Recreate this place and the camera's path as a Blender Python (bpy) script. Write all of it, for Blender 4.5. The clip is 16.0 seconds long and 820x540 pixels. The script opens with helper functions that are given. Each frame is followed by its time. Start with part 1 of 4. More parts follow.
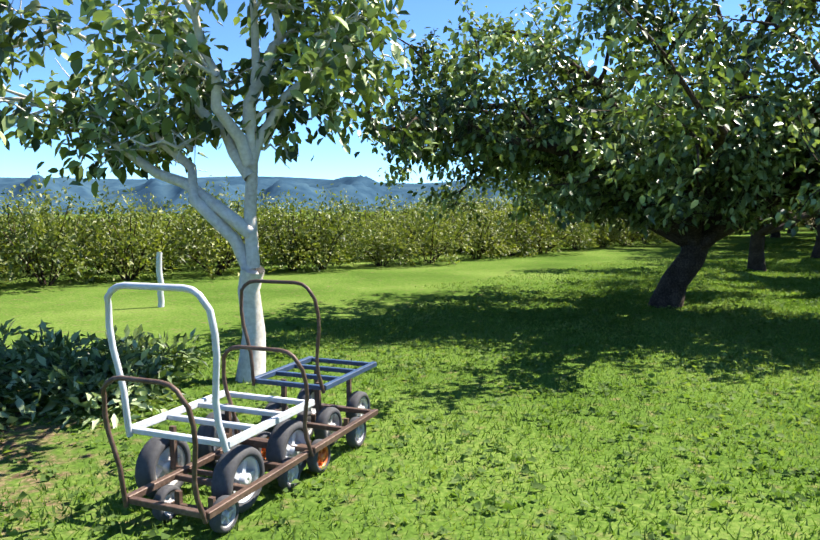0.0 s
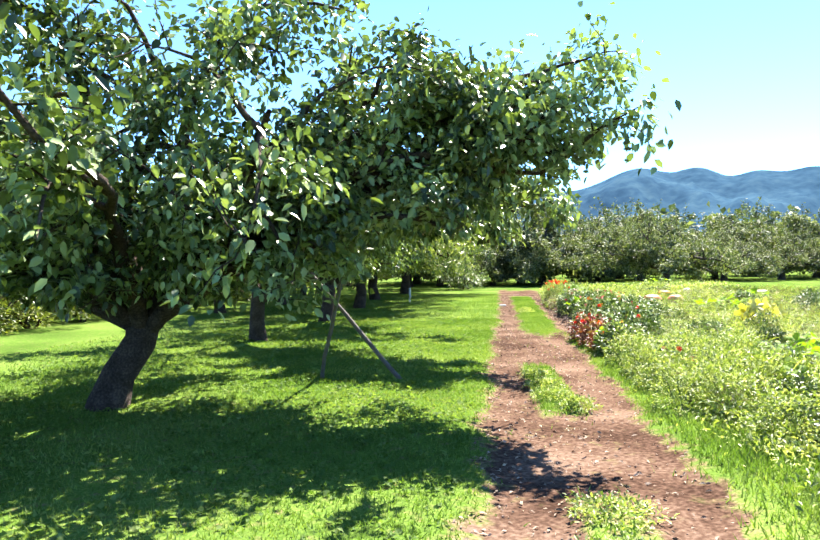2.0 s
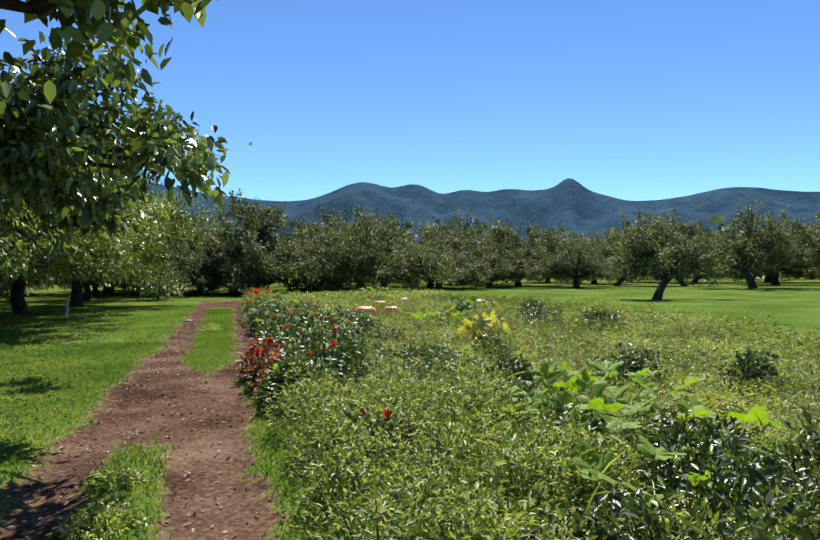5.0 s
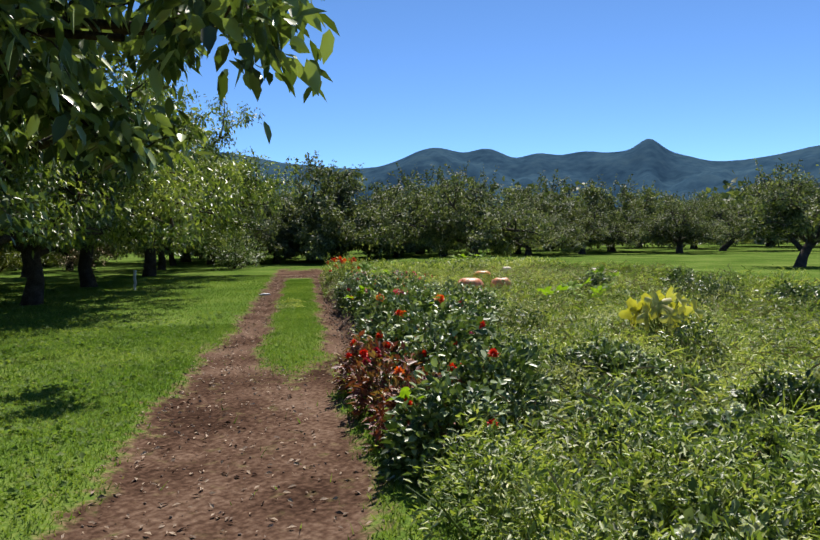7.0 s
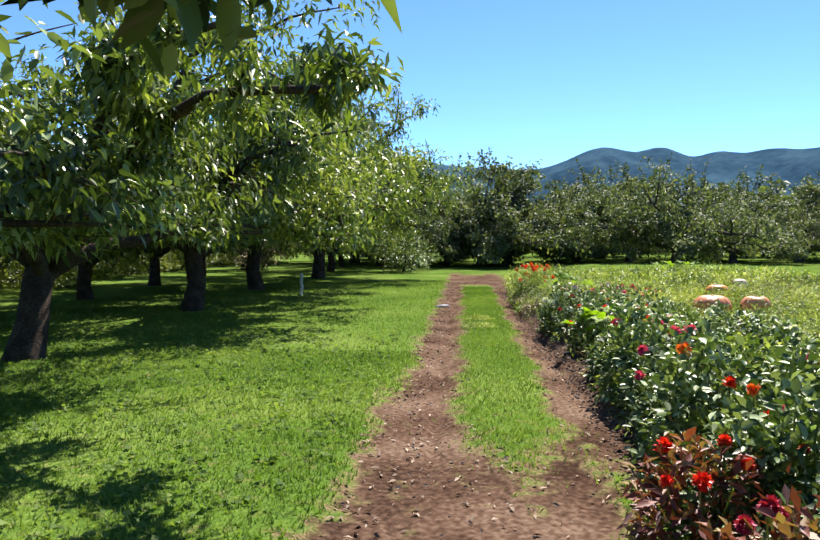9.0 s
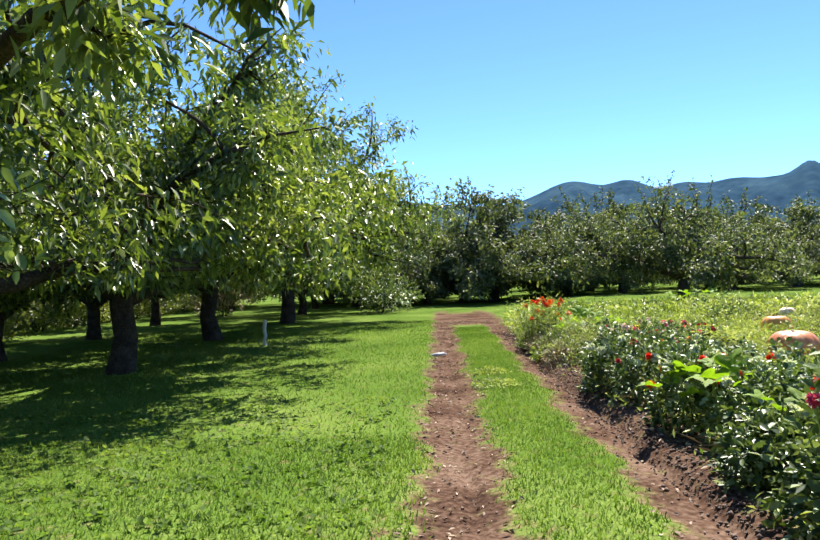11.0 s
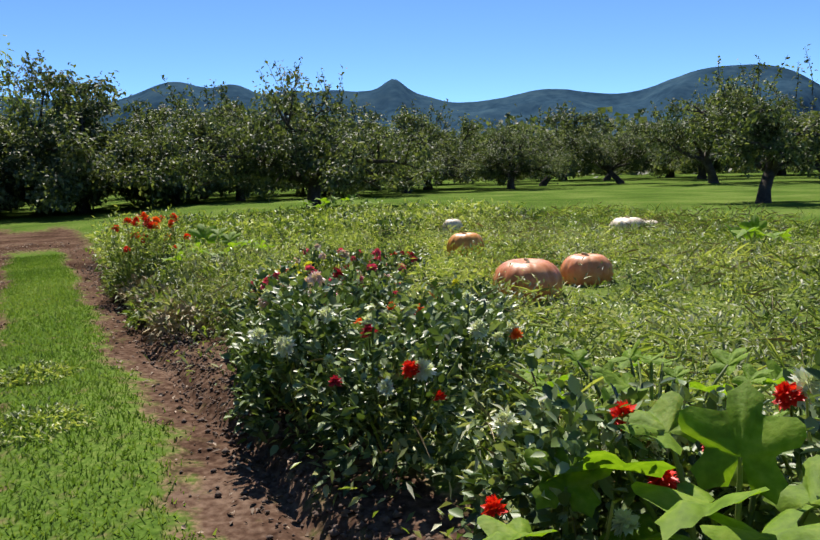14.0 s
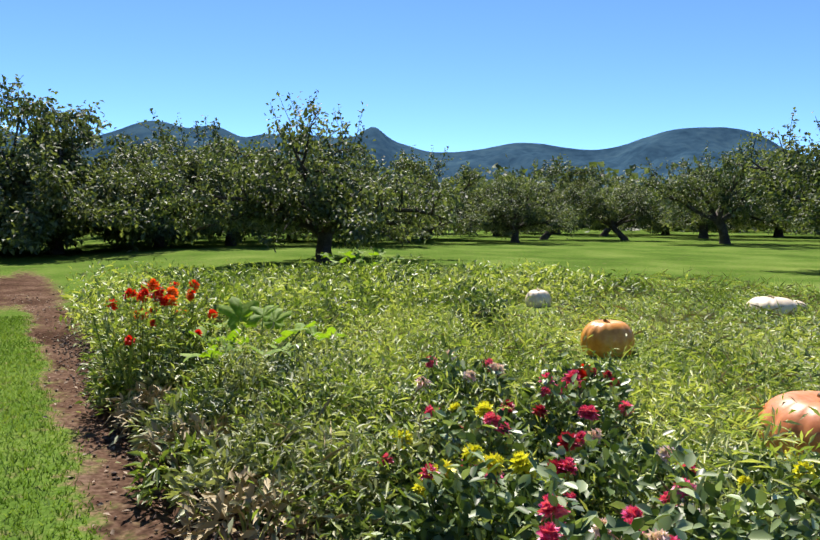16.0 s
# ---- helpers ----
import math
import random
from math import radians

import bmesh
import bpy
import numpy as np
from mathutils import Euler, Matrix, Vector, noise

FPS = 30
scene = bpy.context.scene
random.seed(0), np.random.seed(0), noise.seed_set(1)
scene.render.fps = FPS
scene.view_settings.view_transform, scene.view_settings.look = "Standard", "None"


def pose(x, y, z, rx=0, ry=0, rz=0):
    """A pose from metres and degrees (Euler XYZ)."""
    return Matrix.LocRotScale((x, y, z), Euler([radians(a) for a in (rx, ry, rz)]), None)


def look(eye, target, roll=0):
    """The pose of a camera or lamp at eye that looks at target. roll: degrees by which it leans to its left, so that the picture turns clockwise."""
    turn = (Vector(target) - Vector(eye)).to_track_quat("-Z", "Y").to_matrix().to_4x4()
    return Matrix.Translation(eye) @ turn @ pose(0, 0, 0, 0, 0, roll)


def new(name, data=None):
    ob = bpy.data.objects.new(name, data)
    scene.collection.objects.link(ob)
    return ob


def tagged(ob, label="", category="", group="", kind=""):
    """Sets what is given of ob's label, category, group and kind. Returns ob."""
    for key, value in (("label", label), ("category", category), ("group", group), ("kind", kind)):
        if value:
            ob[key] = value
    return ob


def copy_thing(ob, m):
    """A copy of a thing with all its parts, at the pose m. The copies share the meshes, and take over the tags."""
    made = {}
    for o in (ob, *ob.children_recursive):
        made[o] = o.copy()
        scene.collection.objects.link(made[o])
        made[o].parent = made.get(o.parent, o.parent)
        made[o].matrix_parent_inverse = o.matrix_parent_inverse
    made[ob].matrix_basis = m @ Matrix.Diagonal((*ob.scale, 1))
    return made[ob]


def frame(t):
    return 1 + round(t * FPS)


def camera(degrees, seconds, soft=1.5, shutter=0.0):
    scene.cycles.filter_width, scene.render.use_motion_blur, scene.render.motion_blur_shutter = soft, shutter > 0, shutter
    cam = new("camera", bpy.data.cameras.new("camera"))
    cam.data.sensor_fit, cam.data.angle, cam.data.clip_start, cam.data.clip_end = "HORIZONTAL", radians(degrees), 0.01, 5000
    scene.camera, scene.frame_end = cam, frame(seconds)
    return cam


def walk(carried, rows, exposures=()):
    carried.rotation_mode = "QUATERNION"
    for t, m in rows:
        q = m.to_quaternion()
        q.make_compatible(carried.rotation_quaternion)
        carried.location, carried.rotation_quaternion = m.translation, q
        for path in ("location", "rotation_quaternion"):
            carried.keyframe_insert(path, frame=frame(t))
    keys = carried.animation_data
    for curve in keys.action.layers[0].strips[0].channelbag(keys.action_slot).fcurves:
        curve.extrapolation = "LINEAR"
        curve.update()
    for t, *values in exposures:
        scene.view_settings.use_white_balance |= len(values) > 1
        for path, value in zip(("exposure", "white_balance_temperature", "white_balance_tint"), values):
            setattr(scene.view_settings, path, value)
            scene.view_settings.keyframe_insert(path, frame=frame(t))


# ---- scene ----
cam = camera(61.3, 16.0, soft=1.5)
METRES, EYE, TILT, LEAN, TURN = 26.0, 1.5, -4.9, 0.5, 0.0
ROWS = [
    (0.0, 0.0, 0.0, 0.0, 0.0, 0.0, -0.0),
    (0.5, 0.0176, 0.0167, 0.0042, -6.47, 0.33, 1.36),
    (1.0, 0.0394, 0.0338, 0.0071, -17.33, 0.76, 2.41),
    (1.5, 0.0599, 0.0519, 0.0101, -26.94, 2.1, 2.54),
    (2.0, 0.084, 0.0673, 0.0116, -34.82, 3.97, 3.11),
    (2.5, 0.1091, 0.0854, 0.0132, -42.5, 4.88, 3.63),
    (3.0, 0.1374, 0.1009, 0.0132, -46.88, 4.38, 3.52),
    (3.5, 0.1639, 0.1195, 0.0151, -50.32, 3.89, 3.55),
    (4.0, 0.1932, 0.1365, 0.0158, -56.13, 4.21, 3.49),
    (6.5, 0.3141, 0.2449, 0.0243, -56.76, 2.53, 4.48),
    (7.0, 0.3324, 0.2737, 0.0267, -51.08, 0.88, 4.24),
    (7.5, 0.3497, 0.3007, 0.0297, -47.36, -0.88, 4.02),
    (8.0, 0.3686, 0.3288, 0.0328, -43.07, -1.97, 3.69),
    (8.5, 0.3867, 0.3545, 0.0354, -38.04, 0.81, 2.32),
    (11.0, 0.4694, 0.4806, 0.0437, -39.71, 4.9, 4.78),
    (11.5, 0.4958, 0.5011, 0.0462, -46.76, 6.03, 5.03),
    (12.0, 0.5199, 0.5217, 0.049, -49.71, 7.16, 5.14),
    (12.5, 0.5459, 0.5408, 0.0506, -52.25, 6.88, 5.55),
    (13.0, 0.5706, 0.5625, 0.0512, -57.38, 4.72, 6.07),
    (13.5, 0.5963, 0.5798, 0.0524, -64.02, 0.08, 6.86),
    (14.0, 0.6165, 0.5976, 0.0532, -71.32, -5.91, 6.2),
    (14.5, 0.6389, 0.6188, 0.0564, -73.96, -8.52, 5.1),
    (15.0, 0.6626, 0.6434, 0.0591, -72.77, -6.27, 4.13),
    (15.5, 0.6849, 0.6633, 0.0633, -72.54, -4.01, 4.32),
    (16.0, 0.7047, 0.6852, 0.0668, -73.37, -2.26, 4.19),
]
EXPOSURES = [(0.0, 1.55), (0.5, 1.92), (1.0, 2.46), (1.5, 2.45), (2.0, 2.5), (2.5, 2.0), (3.0, 1.63), (3.5, 1.35), (4.0, 1.1), (6.5, 0.65), (7.0, 0.62), (8.0, 0.97), (8.5, 1.2), (10.8, 1.5), (11.0, 1.48), (11.5, 1.1), (12.0, 0.75), (12.5, 0.68), (14.0, 0.65), (14.5, 0.65), (15.0, 0.88), (16.0, 0.98)]
walk(cam, [(t, pose(0, 0, EYE, TILT, LEAN, TURN) @ pose(METRES * x, METRES * y, METRES * z, 90 + pitch, roll, yaw)) for t, x, y, z, yaw, pitch, roll in ROWS], EXPOSURES)

# world and sun
SUN_AZ, SUN_EL = 64.0, 52.0
world = bpy.data.worlds.new("world")
scene.world = world
world.use_nodes = True
wn = world.node_tree.nodes
sky = wn.new("ShaderNodeTexSky")
sky.sky_type, sky.sun_disc = "NISHITA", False
sky.sun_elevation, sky.sun_rotation = radians(SUN_EL), radians(SUN_AZ)
sky.air_density, sky.dust_density, sky.ozone_density = 0.45, 0.0, 2.5
wn["Background"].inputs["Strength"].default_value = 0.115
clear = wn.new("ShaderNodeMix")
clear.data_type, clear.blend_type = "RGBA", "MULTIPLY"
clear.inputs[0].default_value, clear.inputs[7].default_value = 1.0, (0.73, 0.96, 1.12, 1)
world.node_tree.links.new(sky.outputs[0], clear.inputs[6])
world.node_tree.links.new(clear.outputs[2], wn["Background"].inputs["Color"])
sun = new("sun", bpy.data.lights.new("sun", "SUN"))
sun.data.energy, sun.data.angle, sun.data.color = 5.0, radians(0.5), (1.0, 0.925, 0.83)
sun_dir = Vector((math.sin(radians(SUN_AZ)) * math.cos(radians(SUN_EL)), math.cos(radians(SUN_AZ)) * math.cos(radians(SUN_EL)), math.sin(radians(SUN_EL))))
sun.matrix_world = look(sun_dir * 50, (0, 0, 0))

# ---- materials ----


def material(name, colors, rough=0.6, scale=6.0, bump=0.0, metal=0.0, island=0.0, through_light=0.0, fine=0.0, spec=0.5, object_random=0.0):
    """A surface whose colour runs over the given ones by noise at two scales."""
    mat = bpy.data.materials.new(name)
    mat.use_nodes = True
    nodes, links = mat.node_tree.nodes, mat.node_tree.links
    bsdf = nodes["Principled BSDF"]
    bsdf.inputs["Roughness"].default_value = rough
    bsdf.inputs["Metallic"].default_value = metal
    bsdf.inputs["Specular IOR Level"].default_value = spec
    coord = nodes.new("ShaderNodeTexCoord")
    big = nodes.new("ShaderNodeTexNoise")
    big.inputs["Scale"].default_value, big.inputs["Detail"].default_value = scale, 6
    links.new(coord.outputs["Object"], big.inputs["Vector"])
    value = big.outputs["Fac"]
    if fine:
        small = nodes.new("ShaderNodeTexNoise")
        small.inputs["Scale"].default_value, small.inputs["Detail"].default_value = fine, 3
        links.new(coord.outputs["Object"], small.inputs["Vector"])
        mix = nodes.new("ShaderNodeMath")
        mix.operation = "MULTIPLY_ADD"
        mix.inputs[1].default_value = 0.5
        links.new(small.outputs["Fac"], mix.inputs[0])
        half = nodes.new("ShaderNodeMath")
        half.operation = "MULTIPLY"
        half.inputs[1].default_value = 0.5
        links.new(value, half.inputs[0])
        links.new(half.outputs[0], mix.inputs[2])
        value = mix.outputs[0]
    if island or object_random:
        info = nodes.new("ShaderNodeNewGeometry") if island else nodes.new("ShaderNodeObjectInfo")
        add = nodes.new("ShaderNodeMath")
        add.operation = "MULTIPLY_ADD"
        add.inputs[1].default_value = island or object_random
        links.new(info.outputs["Random Per Island" if island else "Random"], add.inputs[0])
        less = nodes.new("ShaderNodeMath")
        less.operation = "SUBTRACT"
        less.inputs[1].default_value = (island or object_random) * 0.5
        links.new(value, less.inputs[0])
        links.new(less.outputs[0], add.inputs[2])
        value = add.outputs[0]
    ramp = nodes.new("ShaderNodeValToRGB")
    cr = ramp.color_ramp
    while len(cr.elements) < len(colors):
        cr.elements.new(0.5)
    for i, c in enumerate(colors):
        cr.elements[i].position = 0.3 + 0.4 * i / max(1, len(colors) - 1)
        cr.elements[i].color = (*c, 1)
    links.new(value, ramp.inputs[0])
    links.new(ramp.outputs[0], bsdf.inputs["Base Color"])
    if bump:
        b = nodes.new("ShaderNodeBump")
        b.inputs["Strength"].default_value, b.inputs["Distance"].default_value = 1.0, bump
        links.new(value, b.inputs["Height"])
        links.new(b.outputs[0], bsdf.inputs["Normal"])
    if through_light:
        tr = nodes.new("ShaderNodeBsdfTranslucent")
        hue = nodes.new("ShaderNodeMix")
        hue.data_type, hue.blend_type = "RGBA", "MULTIPLY"
        hue.inputs[0].default_value = 1.0
        hue.inputs[7].default_value = (1.5, 1.6, 0.5, 1)
        links.new(ramp.outputs[0], hue.inputs[6])
        links.new(hue.outputs[2], tr.inputs["Color"])
        ms = nodes.new("ShaderNodeMixShader")
        ms.inputs[0].default_value = through_light
        links.new(bsdf.outputs[0], ms.inputs[1])
        links.new(tr.outputs[0], ms.inputs[2])
        links.new(ms.outputs[0], nodes["Material Output"].inputs["Surface"])
    return mat


M_BARK = material("cherry_bark", [(0.018, 0.012, 0.009), (0.05, 0.036, 0.027), (0.11, 0.083, 0.064)], 0.9, 5, 0.02, fine=40, spec=0.1)
M_OLD_BARK = material("old_apple_bark", [(0.025, 0.02, 0.017), (0.06, 0.05, 0.042), (0.12, 0.105, 0.09)], 0.95, 5, 0.02, fine=40, spec=0.15)
M_PALE_BARK = material("pale_bark", [(0.38, 0.34, 0.29), (0.55, 0.51, 0.45), (0.7, 0.67, 0.61)], 0.8, 4, 0.006, fine=30)
M_CHERRY_LEAF = material("cherry_leaf", [(0.03, 0.05, 0.018), (0.11, 0.162, 0.048), (0.31, 0.39, 0.17)], 0.38, 0.7, island=0.4, through_light=0.16, spec=0.38)
M_YELLOW_LEAF = material("light_cherry_leaf", [(0.04, 0.068, 0.017), (0.122, 0.172, 0.042), (0.28, 0.32, 0.11)], 0.42, 0.7, island=0.4, through_light=0.3)
M_APPLE_LEAF = material("apple_leaf", [(0.036, 0.052, 0.025), (0.085, 0.11, 0.052), (0.2, 0.225, 0.125)], 0.6, 0.6, island=0.4, through_light=0.28, spec=0.3)
M_HEDGE_LEAF = material("hedge_leaf", [(0.045, 0.068, 0.014), (0.12, 0.15, 0.03), (0.24, 0.26, 0.06)], 0.5, 0.5, island=0.3, through_light=0.3)
M_WEED = material("weed_leaf", [(0.065, 0.105, 0.024), (0.22, 0.285, 0.07), (0.46, 0.48, 0.2)], 0.5, 0.6, island=0.4, through_light=0.3)
M_GREY_WEED = material("grey_weed_leaf", [(0.16, 0.18, 0.09), (0.3, 0.33, 0.18), (0.48, 0.48, 0.33)], 0.6, 0.8, island=0.4, through_light=0.2)
# dark weed colour; on the clumps near the side tree it paints in shade
M_DARK_WEED = material("dark_weed_leaf", [(0.025, 0.05, 0.014), (0.06, 0.1, 0.028), (0.15, 0.2, 0.07)], 0.4, 0.9, island=0.4, through_light=0.15)
M_DRY = material("dry_stalk", [(0.25, 0.19, 0.09), (0.4, 0.33, 0.18)], 0.7, 3, island=0.4)
M_GRASS = material("grass_blade", [(0.058, 0.108, 0.022), (0.1, 0.165, 0.038), (0.18, 0.235, 0.075)], 0.75, 0.5, island=0.3, through_light=0.42, spec=0.2)
M_DAHLIA_LEAF = material("dahlia_leaf", [(0.03, 0.058, 0.018), (0.115, 0.172, 0.052), (0.36, 0.43, 0.24)], 0.42, 0.9, island=0.4, through_light=0.15, spec=0.3)
M_SQUASH_LEAF = material("squash_leaf", [(0.09, 0.17, 0.011), (0.165, 0.275, 0.02), (0.27, 0.37, 0.05)], 0.65, 3, 0.01, through_light=0.4, fine=25, spec=0.25)
M_RED_LEAF = material("reddened_leaf", [(0.08, 0.02, 0.018), (0.2, 0.05, 0.035), (0.3, 0.2, 0.09)], 0.55, 2, island=0.4, through_light=0.2)
M_PUMPKIN = material("pumpkin_skin", [(0.5, 0.14, 0.035), (0.6, 0.23, 0.085), (0.66, 0.36, 0.17)], 0.45, 3, 0.004, fine=18, object_random=0.1)
M_ORANGE_PUMPKIN = material("orange_pumpkin_skin", [(0.5, 0.15, 0.015), (0.66, 0.27, 0.04), (0.72, 0.38, 0.09)], 0.4, 3, 0.004, fine=18)
M_PALE_PUMPKIN = material("pale_pumpkin_skin", [(0.6, 0.48, 0.33), (0.75, 0.64, 0.48)], 0.5, 3, 0.004, fine=18)
M_RED = material("red_petal", [(0.6, 0.015, 0.012), (0.85, 0.05, 0.025)], 0.5, 20, island=0.3, through_light=0.2)
M_ORANGE = material("orange_petal", [(0.8, 0.1, 0.015), (0.9, 0.25, 0.05)], 0.5, 20, island=0.3, through_light=0.2)
M_PINK = material("magenta_petal", [(0.55, 0.03, 0.16), (0.8, 0.15, 0.38)], 0.5, 20, island=0.3, through_light=0.2)
M_PALE_PINK = material("pale_pink_petal", [(0.75, 0.5, 0.55), (0.85, 0.72, 0.74)], 0.5, 20, island=0.3, through_light=0.14)
M_YELLOW = material("yellow_petal", [(0.6, 0.55, 0.03), (0.8, 0.75, 0.1)], 0.5, 20, island=0.3, through_light=0.2)
M_WHITE = material("white_petal", [(0.62, 0.66, 0.5), (0.78, 0.78, 0.7)], 0.5, 20, island=0.3, through_light=0.14)
M_CRIMSON = material("crimson_petal", [(0.3, 0.01, 0.05), (0.5, 0.03, 0.1)], 0.5, 20, island=0.3, through_light=0.2)
M_WHITE_PAINT = material("white_painted_steel", [(0.4, 0.42, 0.44), (0.58, 0.6, 0.62)], 0.45, 4, 0.001, fine=30)
M_RUST = material("rusty_steel", [(0.05, 0.03, 0.022), (0.1, 0.06, 0.042), (0.17, 0.12, 0.09)], 0.6, 5, 0.001, metal=0.3, fine=50)
M_BLUE = material("blue_painted_steel", [(0.02, 0.035, 0.07), (0.05, 0.09, 0.17)], 0.4, 5, 0.001, fine=40)
M_RUBBER = material("grey_rubber_tyre", [(0.03, 0.03, 0.033), (0.07, 0.07, 0.074)], 0.8, 6, 0.001, fine=60)
M_HUB = material("pale_rim_paint", [(0.4, 0.38, 0.36), (0.62, 0.6, 0.57)], 0.5, 8, 0.001, fine=40)
M_ORANGE_RIM = material("orange_rim_paint", [(0.55, 0.12, 0.02), (0.75, 0.22, 0.05)], 0.5, 8, 0.001, fine=40)
M_POLE = material("weathered_pole_wood", [(0.055, 0.045, 0.036), (0.14, 0.118, 0.098)], 0.85, 6, 0.003, fine=60)
M_STONE = material("pale_stake_paint", [(0.4, 0.4, 0.38), (0.6, 0.6, 0.57)], 0.8, 6, 0.002, fine=40)
M_CHIP = material("dry_leaf_litter", [(0.11, 0.07, 0.045), (0.36, 0.27, 0.19)], 0.8, 4, island=0.5)
M_SOIL_CLOD = material("dark_soil", [(0.08, 0.052, 0.04), (0.15, 0.105, 0.08)], 0.95, 6, 0.01, fine=40, island=0.3)


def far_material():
    # woods on the slope; the blue of these colours is painted aerial haze
    mat = material("hazy_far_slope", [(0.018, 0.044, 0.074), (0.034, 0.072, 0.11), (0.056, 0.104, 0.135)], 1.0, 0.006, fine=0.03, spec=0.0)
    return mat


M_HAZY_FAR = far_material()

# the track runs along U; N points to its garden side
U = np.array([0.672, 0.740])
U = U / np.linalg.norm(U)
N = np.array([U[1], -U[0]])


def at(s, d):
    return U[0] * s + N[0] * d, U[1] * s + N[1] * d


def sd(x, y):
    return U[0] * x + U[1] * y, N[0] * x + N[1] * y


def step(x, a, b):
    t = np.clip((x - a) / (b - a), 0, 1)
    return t * t * (3 - 2 * t)


def soil_of(s, d):
    """How bare the ground is, 0 to 1: two ruts that join before s = 19."""
    wob = 0.05 * np.sin(s * 1.7) + 0.04 * np.sin(s * 4.1 + 1) + 0.03 * np.sin(s * 9.3 + 4 * d)
    left = 1 - step(np.abs(d - 0.72 - wob), 0.1, 0.5)
    right = (1 - step(np.abs(d - 2.22 - 0.004 * (s - 22) - wob), 0.1, 0.5))
    both = step(d, 0.05 + wob, 0.5 + wob) * (1 - step(d, 1.8 + wob, 2.15 + wob)) * (1 - step(s - 2.2 * np.abs(d - 1.45), 17.9, 20.0))
    tuft = (1 - step(np.abs(d - 1.08 + 0.04 * (s - 12)), 0.12, 0.38)) * step(s, 10.2, 10.9) * (1 - step(s, 13.5, 15.0))
    tuft = np.maximum(tuft, (1 - step(np.abs(d - 1.15), 0.1, 0.35)) * (1 - step(s, 7.2, 8.3)) * 0.8)
    both = both * (1 - tuft)
    bed = step(d, 2.2, 2.5) * (1 - step(d, 2.75 + wob, 3.1 + wob)) * step(s, 21, 24) * (1 - step(s, 33, 36)) * 0.9
    end = step(s, 38, 41) * (1 - step(s, 45.5, 48)) * step(d, 0.2, 0.9) * (1 - step(d, 2.4, 3.0))
    old = (1 - step(np.hypot(s - 0.2, (d + 5.2) * 1.3), 1.0, 2.6)) * 0.75
    far = (1 - step(np.hypot((s - 4.5) * 0.6, d + 14.2), 0.6, 1.8)) * 0.9
    old = np.maximum(old, far)
    return np.clip(np.maximum.reduce([left * step(s, 15, 19), right * step(s, 18, 20), both, bed, end, old]) * (1 - step(s, 46, 50)), 0, 1)


def height(x, y):
    s, d = sd(x, y)
    rise = (0.27 * step(d, 3.2, 9) - 0.1 * step(d, 14, 22)) * step(s, 14, 23)
    soil = soil_of(s, d)
    rough = 0.02 * np.sin(s * 0.9 + 2 * np.sin(d)) * np.sin(d * 1.3) * (np.hypot(x, y) < 400)
    wander = 0.05 * np.sin(s * 1.3) + 0.03 * np.sin(s * 3.7)
    groove = (1 - step(np.abs(d - 0.8 - wander), 0.0, 0.08)) * step(s, 15, 18) * (1 - step(s, 34, 38)) * (0.6 + 0.4 * np.sin(s * 2.3))
    groove = groove + (1 - step(np.abs(d - 2.28 - wander), 0.0, 0.08)) * step(s, 19.5, 21) * (1 - step(s, 34, 36))
    bank = 0.07 * step(d - wander, 2.3, 2.5) * step(s, 20, 23) * (1 - step(s, 33, 36))
    return rise - 0.05 * soil + rough * 0.5 - 0.045 * groove + bank


def mesh_object(name, verts, faces, mats, parent=None, smooth=False, mat_index=None):
    me = bpy.data.meshes.new(name)
    verts = np.asarray(verts, np.float32)
    if isinstance(faces, np.ndarray):
        k = faces.shape[1]
        me.vertices.add(len(verts))
        me.vertices.foreach_set("co", verts.ravel())
        me.loops.add(faces.size)
        me.loops.foreach_set("vertex_index", faces.astype(np.int32).ravel())
        me.polygons.add(len(faces))
        me.polygons.foreach_set("loop_start", np.arange(0, faces.size, k, dtype=np.int32))
        me.update(calc_edges=True)
        me.validate()
    else:
        me.from_pydata(verts.tolist(), [], faces)
    for m in mats if isinstance(mats, (list, tuple)) else [mats]:
        me.materials.append(m)
    if smooth:
        me.polygons.foreach_set("use_smooth", np.ones(len(me.polygons), bool))
    if mat_index is not None:
        me.polygons.foreach_set("material_index", np.asarray(mat_index, np.int32))
    ob = new(name, me)
    ob.parent = parent
    return ob


def thing(name, label, category, x=0.0, y=0.0, z=None, turn=0.0, group=""):
    ob = new(name)
    ob.location = (x, y, float(height(x, y)) if z is None else z)
    ob.rotation_euler = (0, 0, radians(turn))
    return tagged(ob, label, category, group)


# ---- ground ----
def axis(lo, a, b, fine, hi, n):
    left = a - np.geomspace(fine * 2, a - lo, n)[::-1]
    right = b + np.geomspace(fine * 2, hi - b, n)
    return np.concatenate([left, np.arange(a, b, fine), right])


